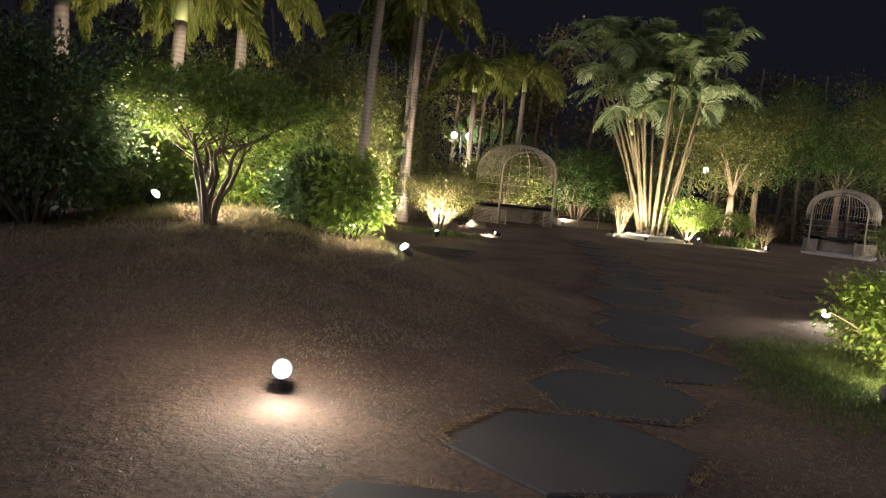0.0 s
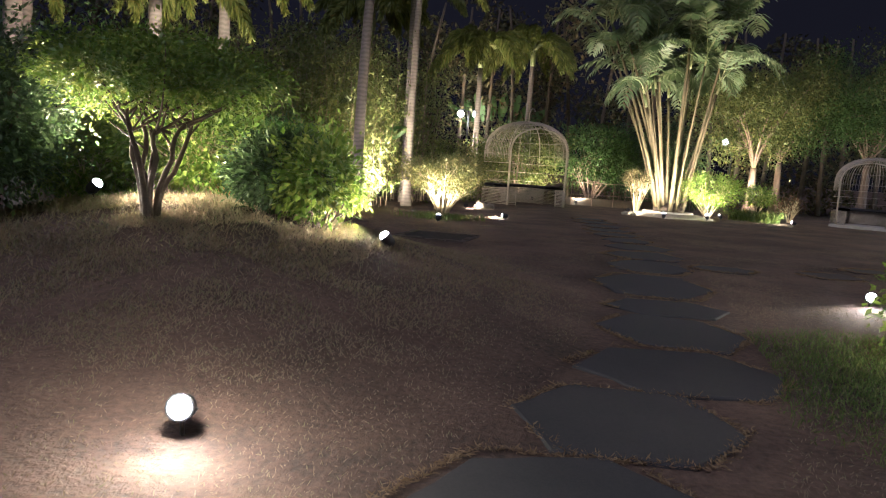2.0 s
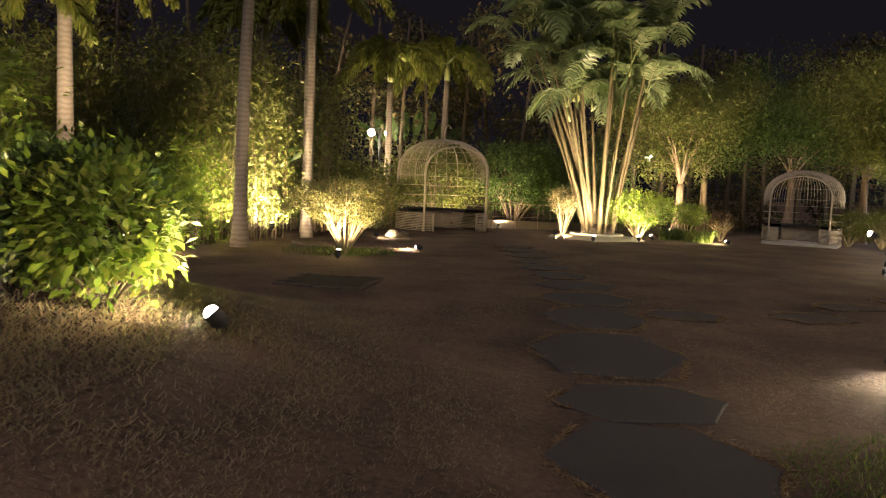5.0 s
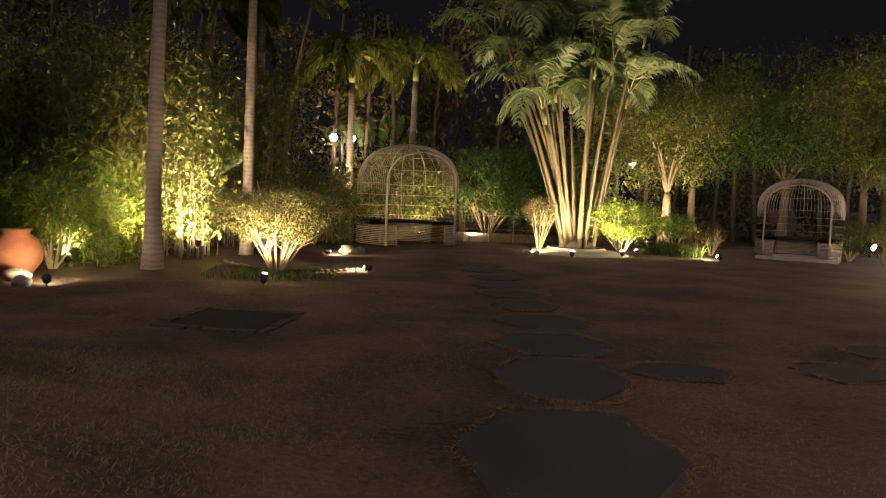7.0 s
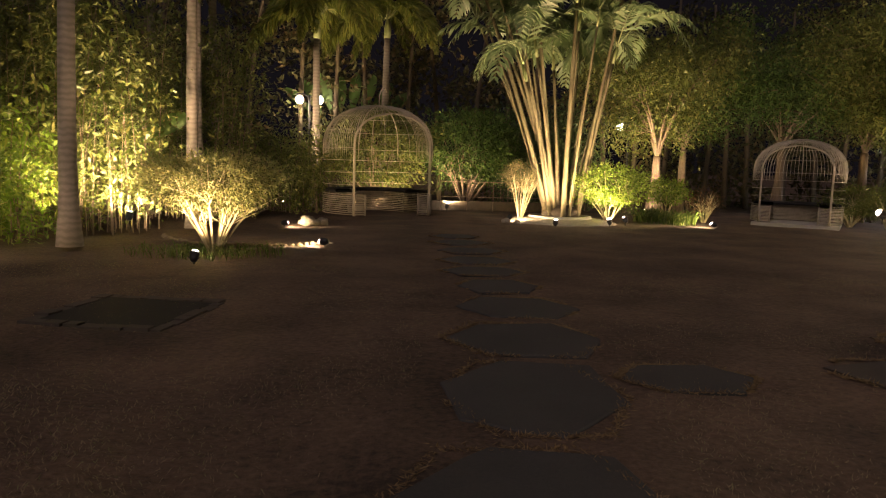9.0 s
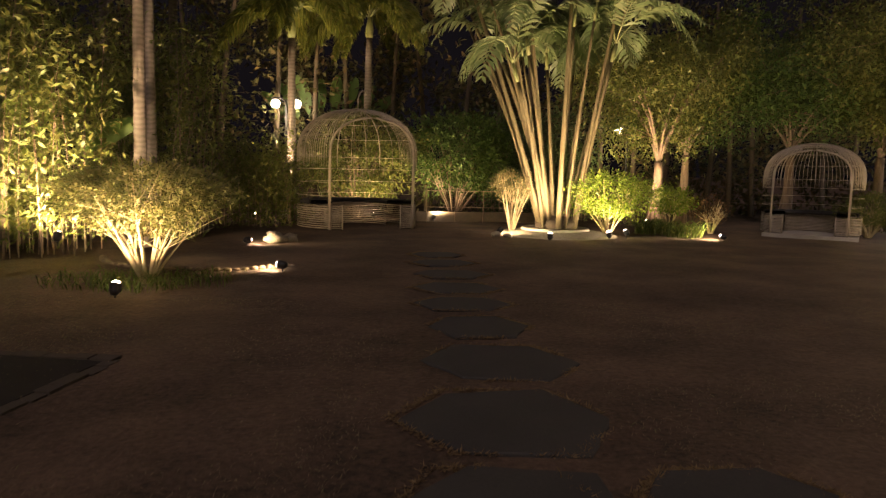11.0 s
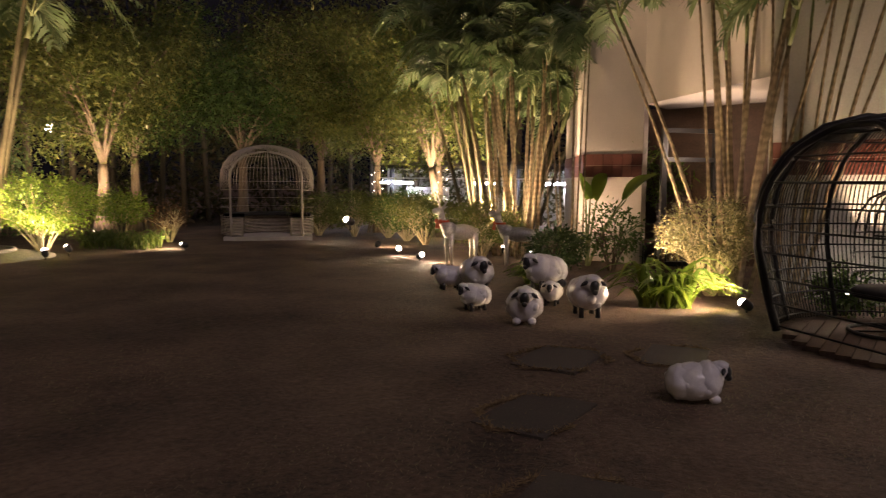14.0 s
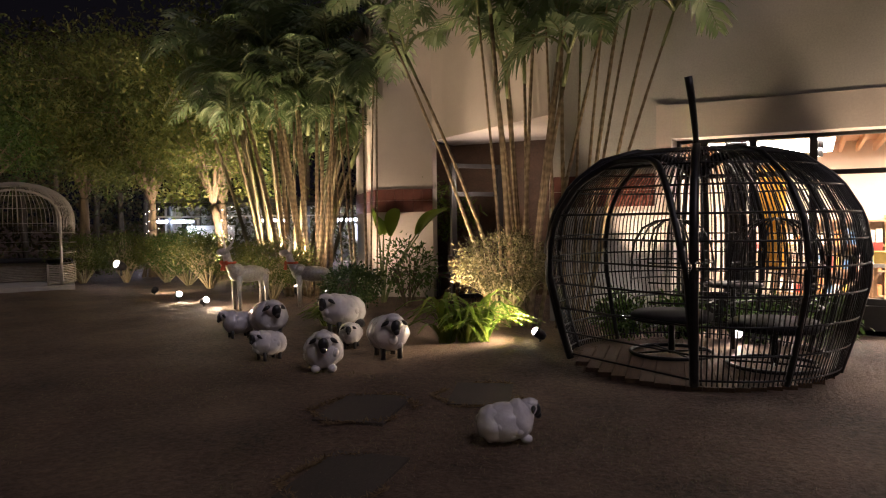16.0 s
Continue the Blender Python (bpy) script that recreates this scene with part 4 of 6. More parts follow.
def tree(at, trunk_h, top, spread, leaf, bark=M_BARK, n=9000, lw=(0.1, 0.045), limbs=9, seed=1, lean=(0, 0), trunk_r=0.1, roots=5, name="tree", label="leafy garden tree with twisted trunk", crown=None, group=""):
    """A tapered trunk with hanging roots, forked limbs and a crown of leaf clumps with gaps."""
    rng = np.random.default_rng(seed)
    ob = thing(name, at, label, "tree", group)
    fork = np.array((lean[0] * trunk_h, lean[1] * trunk_h, trunk_h))
    s = Shape().tube(curve3((0, 0, -0.05), (lean[0] * 0.2, lean[1] * 0.2, trunk_h * 0.5), fork, 9), np.linspace(trunk_r * 1.5, trunk_r, 9), 10)
    for k in range(roots):
        a = rng.uniform(0, 6.28)
        e = np.array((math.cos(a), math.sin(a), 0)) * trunk_r * rng.uniform(1.6, 3.2)
        s.tube(curve3(fork * rng.uniform(0.6, 1.0), e * 0.4 + (0, 0, trunk_h * 0.4), e + (0, 0, -0.03), 7), np.linspace(0.02, 0.035, 7) * trunk_r * 10, 6)
    part("trunk", s, bark, ob)
    ends = []
    for k in range(limbs):
        a = 6.28 * k / limbs + rng.uniform(-0.3, 0.3)
        rr = spread * rng.uniform(0.45, 0.95)
        e = fork + np.array((math.cos(a) * rr, math.sin(a) * rr, (top - trunk_h) * rng.uniform(0.35, 0.85)))
        pts = curve3(fork, fork + (e - fork) * (0.25, 0.25, 0.6), e, 8)
        s = Shape().tube(pts, np.linspace(trunk_r * 0.55, 0.012, 8), 6)
        for f in range(6):
            b = pts[rng.integers(2, 8)]
            q = b + rng.normal(size=3) * spread * (0.25, 0.25, 0.16) + (0, 0, 0.08 * top)
            s.tube(curve3(b, (b + q) / 2 + rng.normal(size=3) * 0.05, q, 5), np.linspace(0.02, 0.005, 5), 4)
            ends.append(q)
        ends.append(e)
        part("limb", s, bark, ob)
    ends = np.array(ends)
    n = int(n * 2.4) if top > 3 else n
    w = rng.integers(0, len(ends), n)
    p = ends[w] + rng.normal(size=(n, 3)) * spread * (0.17, 0.17, 0.13)
    out = rng.normal(size=(n, 3)) + np.array((0, 0, -0.5))
    part("foliage", Shape().leaves(p, out, rng.uniform(0.7, 1.3, n) * lw[0], rng.uniform(0.7, 1.2, n) * lw[1], rng), leaf, ob)
    return ob


def umbrella_tree(at, stems, mid, size, fork, leaf, seed, label):
    """Crooked stems from one foot that fork into a flat layered crown. mid: the crown's centre over the foot."""
    rng = np.random.default_rng(seed)
    ob = thing("small_tree", at, label, "tree")
    mid, size = np.array(mid), np.array(size)
    tips = []
    for k in range(stems):
        a = 6.28 * k / stems + rng.uniform(-0.3, 0.3)
        d = np.array((math.cos(a), math.sin(a), 0))
        knee = d * rng.uniform(0.1, 0.2) + (0, 0, fork * rng.uniform(0.8, 1.2))
        pts = np.concatenate([curve3(d * 0.05 + (0, 0, -0.05), d * 0.04 + (0, 0, fork * 0.5) + rng.normal(size=3) * 0.03, knee, 6),
                              curve3(knee, knee + rng.normal(size=3) * 0.08 + (0, 0, 0.3), mid * (0.5, 0.5, 0.72) + d * size * (0.32, 0.32, 0.2) + rng.normal(size=3) * 0.06, 6)[1:]])
        s = Shape().tube(pts, np.linspace(0.032, 0.014, len(pts)), 7)
        for f in range(5):
            b = pts[rng.integers(6, len(pts))]
            e = mid + d * size * (0.3, 0.3, 0) + rng.normal(size=3) * size * (0.45, 0.45, 0.3)
            s.tube(curve3(b, (b + e) / 2 + rng.normal(size=3) * 0.06, e, 6), np.linspace(0.012, 0.004, 6), 4)
            tips.append(e)
        part("stem", s, M_DARKSTEM, ob)
    rim = rng.uniform(0, 6.28, 60)
    rr = rng.random(60) ** 0.5
    lay = np.stack([np.cos(rim) * rr, np.sin(rim) * rr, (1 - rr ** 2) * rng.uniform(-0.7, 1.0, 60) - 0.15], -1) * size + mid
    cc = np.concatenate([np.array(tips), lay])
    n = 24000
    w = rng.integers(0, len(cc), n)
    p = cc[w] + rng.normal(size=(n, 3)) * (0.12, 0.12, 0.06)
    out = (p - cc[w]) * 5 + rng.normal(size=(n, 3)) * 0.6
    part("foliage", Shape().leaves(p, out, rng.uniform(0.7, 1.3, n) * 0.055, rng.uniform(0.7, 1.2, n) * 0.03, rng), leaf, ob)
    return ob


def frond(s_rib, s_leaf, base, a, length, rise, droop, rng, pairs=34, leaflet=0.42, width=0.03, plume=False, start=0.18):
    """One arching palm frond: a rib with leaflets on both sides, or all round for a plume."""
    d = np.array((math.cos(a), math.sin(a), 0))
    tip = np.array(base) + d * length * math.cos(rise) * 0.9 + np.array((0, 0, length * (math.sin(rise) - droop)))
    mid = np.array(base) + d * length * 0.45 * math.cos(rise) + np.array((0, 0, length * 0.62 * math.sin(rise)))
    k = 14
    pts = curve3(base, mid, tip, k)
    s_rib.tube(pts, np.linspace(0.022, 0.004, k), 4)
    f = np.repeat(np.linspace(start, 0.99, pairs), 2)
    sgn = np.tile([1.0, -1.0], pairs)
    if plume:
        f, sgn = np.repeat(np.linspace(start, 0.99, pairs), 6), None
    t = f[:, None]
    b0, b1, b2 = np.array(base), mid, tip
    p = (1 - t) ** 2 * b0 + 2 * t * (1 - t) * b1 + t ** 2 * b2
    tan = 2 * (1 - t) * (b1 - b0) + 2 * t * (b2 - b1)
    tan /= np.linalg.norm(tan, axis=1, keepdims=True)
    side = np.cross(tan, (0, 0, 1.0))
    side /= np.linalg.norm(side, axis=1, keepdims=True) + 1e-9
    up = np.cross(side, tan)
    prof = np.sin(np.clip(f, 0, 1) * math.pi * 0.82 + 0.32)
    if plume:
        ang = rng.uniform(0, 6.28, len(f))
        out = side * np.cos(ang)[:, None] + up * np.sin(ang)[:, None]
        dirs = out * 0.75 + tan * 0.75
    else:
        dirs = side * sgn[:, None] * 0.85 + tan * 0.62 + up * 0.12 + np.array((0, 0, -0.18)) + rng.normal(size=p.shape) * 0.07
    ln = leaflet * np.maximum(prof, 0.25) * rng.uniform(0.85, 1.1, len(f))
    # two quads a leaflet, so that it droops towards its tip
    dirs /= np.linalg.norm(dirs, axis=1, keepdims=True)
    wv = np.cross(dirs, up if not plume else rng.normal(size=p.shape))
    wv /= np.linalg.norm(wv, axis=1, keepdims=True) + 1e-9
    m = p + dirs * ln[:, None] * 0.55
    e = p + dirs * ln[:, None] * 0.92 + np.array((0, 0, -1.0)) * ln[:, None] * 0.26
    h = wv * width / 2
    v = np.stack([p + h * 0.4, p - h * 0.4, m - h, m + h, e - h * 0.12, e + h * 0.12], 1)
    n = len(p)
    q = np.array([(0, 1, 2, 3), (3, 2, 4, 5)])[None] + 6 * np.arange(n)[:, None, None]
    s_leaf.add(v, q)


def feather_palm(at, height, seed, lean=(0.0, 0.0), fronds=13, length=2.9, r=0.16, label="tall grey-ringed palm with drooping plume fronds", droop=(0.6, 1.1)):
    rng = np.random.default_rng(seed)
    ob = thing("palm_tree", at, label, "palm", "tall garden palms")
    top = np.array((lean[0] * height, lean[1] * height, height))
    pts = curve3((0, 0, -0.05), (0, 0, height * 0.5), top, 14)
    rad = np.concatenate([[r * 1.6, r * 1.2], np.linspace(r * 1.05, r * 0.8, 12)])
    part("trunk", Shape().tube(pts, rad, 14), M_PALMTRUNK, ob)
    up = (pts[-1] - pts[-2]) / np.linalg.norm(pts[-1] - pts[-2])
    part("crown_shaft", Shape().tube([top, top + up * 0.3, top + up * 0.7], [r * 0.85, r * 0.95, r * 0.4], 12), M_SHAFT, ob)
    for k in range(fronds):
        a = 6.28 * k / fronds + rng.uniform(-0.25, 0.25)
        sr, sl = Shape(), Shape()
        frond(sr, sl, top + up * 0.6, a, length * rng.uniform(0.85, 1.1), rng.uniform(0.5, 1.1), rng.uniform(*droop), rng, 84, 0.48, 0.055, True)
        fr = part("frond", sl, M_FOX, ob)
        part("rib", sr, M_SHAFT, fr)
    return ob


def cane_clump(at, canes, foot, fan, height, seed, cane_mat=M_CANE, length=1.9, fronds=6, r=0.045, label="clump of cane palms with arching fronds", leaflet=0.45, lo=0.55, turn=0.0, leaf=None, pairs=18, width=0.055, lean=(1.15, 0.8, 0.0, 0.0)):
    """Many slim ringed stems from one foot, each with a tuft of arching fronds."""
    rng = np.random.default_rng(seed)
    ob = thing("cane_palm_clump", at, label, "palm", "cane palms", turn)
    for k in range(canes):
        a = rng.uniform(0, 6.28)
        b = np.array((math.cos(a), math.sin(a), 0)) * foot * rng.random() ** 0.5
        h = height * rng.uniform(lo, 1.0)
        out = np.array((math.cos(a) * lean[0] + lean[2], math.sin(a) * lean[1] + lean[3], 0)) * fan * rng.uniform(0.25, 1.0) * h / height
        e = b + out + (0, 0, h)
        pts = curve3(b - (0, 0, 0.05), b + out * 0.42 + (0, 0, h * 0.52), e, 10)
        rr = r * rng.uniform(0.75, 1.25)
        part("cane", Shape().tube(pts, np.linspace(rr * 1.2, rr * 0.7, 10), 8), cane_mat, ob)
        up = (pts[-1] - pts[-2]) / np.linalg.norm(pts[-1] - pts[-2])
        part("crown_shaft", Shape().tube([e, e + up * 0.25, e + up * 0.5], [rr * 0.8, rr * 0.95, rr * 0.4], 8), M_SHAFT, ob)
        for f in range(fronds):
            sr, sl = Shape(), Shape()
            frond(sr, sl, e + up * 0.42, a + 6.28 * f / fronds + rng.uniform(-0.4, 0.4), length * rng.uniform(0.75, 1.15), rng.uniform(0.65, 1.4), rng.uniform(0.35, 0.95), rng, pairs, leaflet, width)
            fr = part("frond", sl, leaf or M_FROND, ob)
            part("rib", sr, M_SHAFT, fr)
    return ob


def thicket(at, size, n_stems, n, leaf, seed, lw=(0.15, 0.05), label="dense bamboo-like thicket of thin leafy stems", stem=M_BARK, arch=0.35, name="thicket"):
    """Thin upright stems that arch over, with many narrow leaves."""
    rng = np.random.default_rng(seed)
    n = int(n * 1.7)
    ob = thing(name, at, label, "thicket", "garden thickets")
    rx, ry, h = size
    s, P = Shape(), []
    for k in range(n_stems):
        b = np.array((rng.uniform(-rx, rx), rng.uniform(-ry, ry), 0))
        hh = h * rng.uniform(0.55, 1.0)
        e = b + np.array((rng.normal() * arch * rx, rng.normal() * arch * ry, hh))
        pts = curve3(b, b + (0, 0, hh * 0.6) + (e - b) * 0.15, e, 8)
        s.tube(pts, np.linspace(0.011, 0.004, 8), 4)
        P.append(pts)
    tagged(part("stem_mass", s, stem, ob), kind="stuff")
    P = np.array(P)
    w, t = rng.integers(0, n_stems, n), rng.integers(1, 8, n)
    p = P[w, t] + rng.normal(size=(n, 3)) * (0.26, 0.26, 0.25)
    p[:, 2] = np.abs(p[:, 2])
    out = rng.normal(size=(n, 3)) + np.array((0, 0, -0.35))
    part("foliage", Shape().leaves(p, out, rng.uniform(0.6, 1.3, n) * lw[0], rng.uniform(0.7, 1.3, n) * lw[1], rng), leaf, ob)
    return ob


def tuft(at, n, length, width, leaf, seed, label, name="grass_clump", rise=0.9, category="plant", group="", foot=0.1):
    """Strap leaves that arch out of one foot."""
    rng = np.random.default_rng(seed)
    ob = thing(name, at, label, category, group)
    s = Shape()
    for k in range(n):
        a = rng.uniform(0, 6.28)
        d = np.array((math.cos(a), math.sin(a), 0))
        ln = length * rng.uniform(0.6, 1.1)
        el = rise * rng.uniform(0.6, 1.3)
        b = np.array((math.cos(7.3 * k), math.sin(7.3 * k), 0)) * foot * rng.random() ** 0.5
        pts = curve3(b, b + d * ln * 0.35 * math.cos(el) + (0, 0, ln * 1.1 * math.sin(el)), b + d * ln * 0.9 * math.cos(el * 0.6) + (0, 0, ln * 0.5 * math.sin(el)), 6)
        side = np.cross(d, (0, 0, 1)) * width / 2
        w = np.array([0.5, 0.9, 1.0, 0.85, 0.55, 0.05])[:, None]
        v = np.stack([pts - side * w, pts + (0, 0, -width * 0.15), pts + side * w], 1).reshape(-1, 3)
        q = [(3 * i + c, 3 * i + c + 1, 3 * i + c + 4, 3 * i + c + 3) for i in range(5) for c in range(2)]
        s.add(v, q)
    tagged(part("blade_mass", s, leaf, ob), kind="stuff")
    return ob


def paddle_plant(at, leaves, length, width, stalk, seed, label, leaf=None, name="banana_plant", spreads=0.5, flat=False):
    """Broad paddle leaves on long stalks."""
    rng = np.random.default_rng(seed)
    ob = thing(name, at, label, "plant")
    for k in range(leaves):
        a = (k / max(1, leaves - 1) - 0.5) * 2 * spreads if flat else rng.uniform(0, 6.28)
        d = np.array((math.sin(a), 0.05 * rng.normal(), 0)) if flat else np.array((math.cos(a), math.sin(a), 0)) * spreads
        up = math.cos(a) if flat else 1.0
        e = d * stalk * 0.8 + np.array((0, 0, stalk * up))
        sp = curve3((d[0] * 0.05, d[1] * 0.05, 0), e * (0.4, 0.4, 0.6), e, 7)
        st = part("stalk", Shape().tube(sp, np.linspace(0.03, 0.014, 7), 6), M_SHAFT, ob)
        dr = (sp[-1] - sp[-2]) / np.linalg.norm(sp[-1] - sp[-2])
        side = np.cross(dr, (0.3, 1, 0.2)) if flat else np.cross(dr, (0, 0, 1)) + rng.normal(size=3) * 0.2
        side /= np.linalg.norm(side)
        nn = np.cross(side, dr)
        m = 10
        t = np.linspace(0, 1, m)
        cen = e + dr * (length * t)[:, None] + np.array((0, 0, -1)) * (0.25 * length * t ** 2)[:, None]
        wd = width / 2 * np.sin(np.clip(t * 2.9 + 0.12, 0, math.pi)) ** 0.7
        v = np.stack([cen - side * wd[:, None] + nn * (wd * 0.35)[:, None], cen, cen + side * wd[:, None] + nn * (wd * 0.35)[:, None]], 1).reshape(-1, 3)
        q = [(3 * i + c, 3 * i + c + 1, 3 * i + c + 4, 3 * i + c + 3) for i in range(m - 1) for c in range(2)]
        part("leaf", Shape().add(v, q), leaf or M_LEAF, ob)
    return ob


# big cane palm clump on its round bed
BED = (6.1, 25.3)
bed = Shape().revolve([(0, 0.15), (0.6, 0.13), (1.0, 0.09), (1.3, 0.05), (1.5, 0.0), (1.52, -0.1)], 40)
solo("gravel_bed", bed, M_GRAVEL, (BED[0], BED[1], 0), "low round bed of pale gravel under the palms", "bed")
solo("bed_edging", Shape().tube([(0.8 * math.cos(a), 0.8 * math.sin(a), 0.12) for a in np.arange(40) * math.pi / 20], 0.05, 6, True), M_CONC, (BED[0], BED[1], 0), "pale stone ring round the palm foot", "edging")
cane_clump((BED[0], BED[1], 0.15), 25, 0.5, 2.3, 6.1, 5, length=2.8, fronds=5, r=0.048, label="large clump of pale cane palms lit from below", leaflet=0.72, lo=0.56, pairs=20, width=0.085)
solo("root_mass", Shape().ball((0, 0, 0.1), (0.52, 0.45, 0.2), 16, 0.4, 2), M_DARKSTEM, (BED[0], BED[1], 0.12), "matted brown root mass at the palm foot", "roots")
shrub((5.0, 25.2, 0.05), (0.55, 0.5, 1.5), M_PALE, n=3500, lw=(0.04, 0.025), low=0.55, stems=12, label="pale clipped topiary shrub with bare twisted stems", name="topiary", seed=21)
shrub((7.35, 25.0, 0.02), (1.0, 0.8, 1.5), M_LIME, n=5200, lw=(0.08, 0.04), low=0.3, stems=14, label="bright green shrub lit from below beside the palms", seed=22, spread=0.2)
shrub((9.4, 26.4, 0), (0.5, 0.5, 1.2), M_LIME, n=1800, lw=(0.09, 0.045), low=0.45, stems=7, label="small lit green shrub by the gazebo path", seed=23, spread=0.24)
shrub((10.5, 26.3, 0), (0.45, 0.4, 0.95), M_BROWNTWIG, n=500, lw=(0.1, 0.03), low=0.3, stems=14, label="dry brown twiggy shrub", seed=24, spread=0.25)
tuft((9.3, 25.1, 0), 160, 0.62, 0.03, M_GREENGRASS, 25, "lit clump of long green grass", foot=0.45, group="grass clumps")
tuft((8.7, 25.7, 0), 120, 0.55, 0.03, M_GREENGRASS, 26, "dark clump of long green grass", foot=0.45, group="grass clumps")
tuft((9.0, 26.5, 0), 120, 0.6, 0.035, M_GREENGRASS, 27, "clump of long green grass under the trees", foot=0.45, group="grass clumps")

# trees behind the beds
tree((9.9, 28.8, 0), 1.9, 6.6, 2.6, M_YELLEAF, n=11000, lw=(0.13, 0.06), seed=31, trunk_r=0.12, roots=9, label="garden fig tree with hanging roots and small leaves", group="fig trees")
tree((11.6, 31.0, 0), 2.2, 6.2, 2.4, M_LEAF, n=8000, lw=(0.13, 0.06), seed=32, trunk_r=0.11, roots=6, label="garden fig tree with hanging roots and small leaves", group="fig trees")
tree((14.6, 30.0, 0), 2.3, 6.5, 2.8, M_LEAF, n=9000, lw=(0.13, 0.06), seed=33, trunk_r=0.12, roots=6, label="dark garden fig tree behind the gazebo", group="fig trees")
tree((16.6, 28.6, 0), 2.2, 6.8, 2.8, M_YELLEAF, n=9000, lw=(0.13, 0.06), seed=34, trunk_r=0.12, roots=6, label="dark garden fig tree behind the gazebo", group="fig trees")
tree((16.8, 26.0, 0), 2.0, 6.8, 3.0, M_YELLEAF, n=12000, lw=(0.13, 0.06), seed=35, trunk_r=0.1, roots=7, label="fig tree with a trunk wound in small lights", group="fig trees")
tree((16.9, 23.4, 0), 1.9, 6.2, 2.7, M_YELLEAF, n=11000, lw=(0.13, 0.06), seed=36, trunk_r=0.1, roots=6, lean=(-0.1, 0.1), label="fig tree with a leaning pale trunk", group="fig trees")
tree((18.2, 24.8, 0), 2.0, 7.0, 3.0, M_LEAF, n=9000, lw=(0.13, 0.06), seed=37, trunk_r=0.12, roots=4, label="tall fig tree at the back of the hedge", group="fig trees")

# tall palms
for at, h, sd, ln, r in (((-3.05, 17.1, 0.1), 6.3, 41, 0.03, 0.125), ((-5.95, 15.9, 0), 4.7, 42, 0.0, 0.15), ((-6.75, 14.2, 0), 4.25, 43, 0.02, 0.16), ((-6.7, 10.2, 0), 3.8, 44, -0.02, 0.15),
                         ((-2.4, 21.0, 0), 6.4, 45, 0.01, 0.11), ((-3.1, 25.2, 0), 6.6, 46, 0.0, 0.11), ((-0.9, 28.6, 0), 5.1, 47, 0.0, 0.12), ((1.1, 31.0, 0), 5.6, 48, 0.01, 0.13),
                         ((-8.3, 12.6, 0), 4.3, 49, 0.0, 0.14), ((-2.75, 22.6, 0), 7.0, 50, 0.0, 0.1), ((-4.4, 24.5, 0), 5.6, 51, 0.0, 0.11)):
    feather_palm(at, h, sd, (ln, 0), r=r)

# thickets at the back of the lawn
for at, size, st, n, leaf, sd in (((-4.2, 19.6, 0), (1.3, 0.9, 4.6), 70, 9000, M_YELLEAF, 61), ((-5.8, 20.4, 0), (1.2, 0.9, 5.0), 60, 8000, M_YELLEAF, 62),
                                  ((-3.2, 23.6, 0), (1.2, 0.9, 4.8), 60, 7000, M_YELLEAF, 63), ((-7.6, 18.4, 0), (1.3, 1.0, 4.6), 60, 7000, M_YELLEAF, 64),
                                  ((-4.9, 17.9, 0), (0.9, 0.7, 2.0), 40, 4000, M_LIME, 65), ((-1.4, 26.4, 0), (0.9, 0.7, 2.2), 40, 3500, M_YELLEAF, 66),
                                  ((-9.0, 15.6, 0), (1.4, 1.0, 4.2), 50, 6000, M_LEAF, 67), ((6.6, 30.6, 0), (1.5, 0.8, 3.4), 50, 7000, M_DARKLEAF, 70),
                                  ((-9.6, 10.0, 0), (1.3, 1.3, 3.6), 50, 6000, M_LEAF, 71)):
    thicket(at, size, st, n, leaf, sd)
shrub((0.9, 29.7, 0), (1.9, 0.9, 3.1), M_YELLEAF, M_BARK, n=8000, lw=(0.15, 0.065), low=0.2, stems=18, label="tall loose yellow-green shrub behind the gazebo", seed=68, spread=0.14)
shrub((3.9, 29.9, 0), (1.7, 0.9, 3.2), M_LEAF, M_BARK, n=8000, lw=(0.15, 0.065), low=0.25, stems=18, label="tall loose green shrub behind the rail fence", seed=69, spread=0.14)
paddle_plant((-0.25, 31.7, 0), 8, 1.7, 0.45, 3.3, 81, "fan-shaped traveller palm with broad paddle leaves", M_LEAF, "traveller_palm", 0.5, True)
paddle_plant((-5.0, 21.6, 0), 7, 1.5, 0.4, 2.4, 82, "fan-shaped traveller palm with broad paddle leaves", M_LEAF, "traveller_palm", 0.8, True)

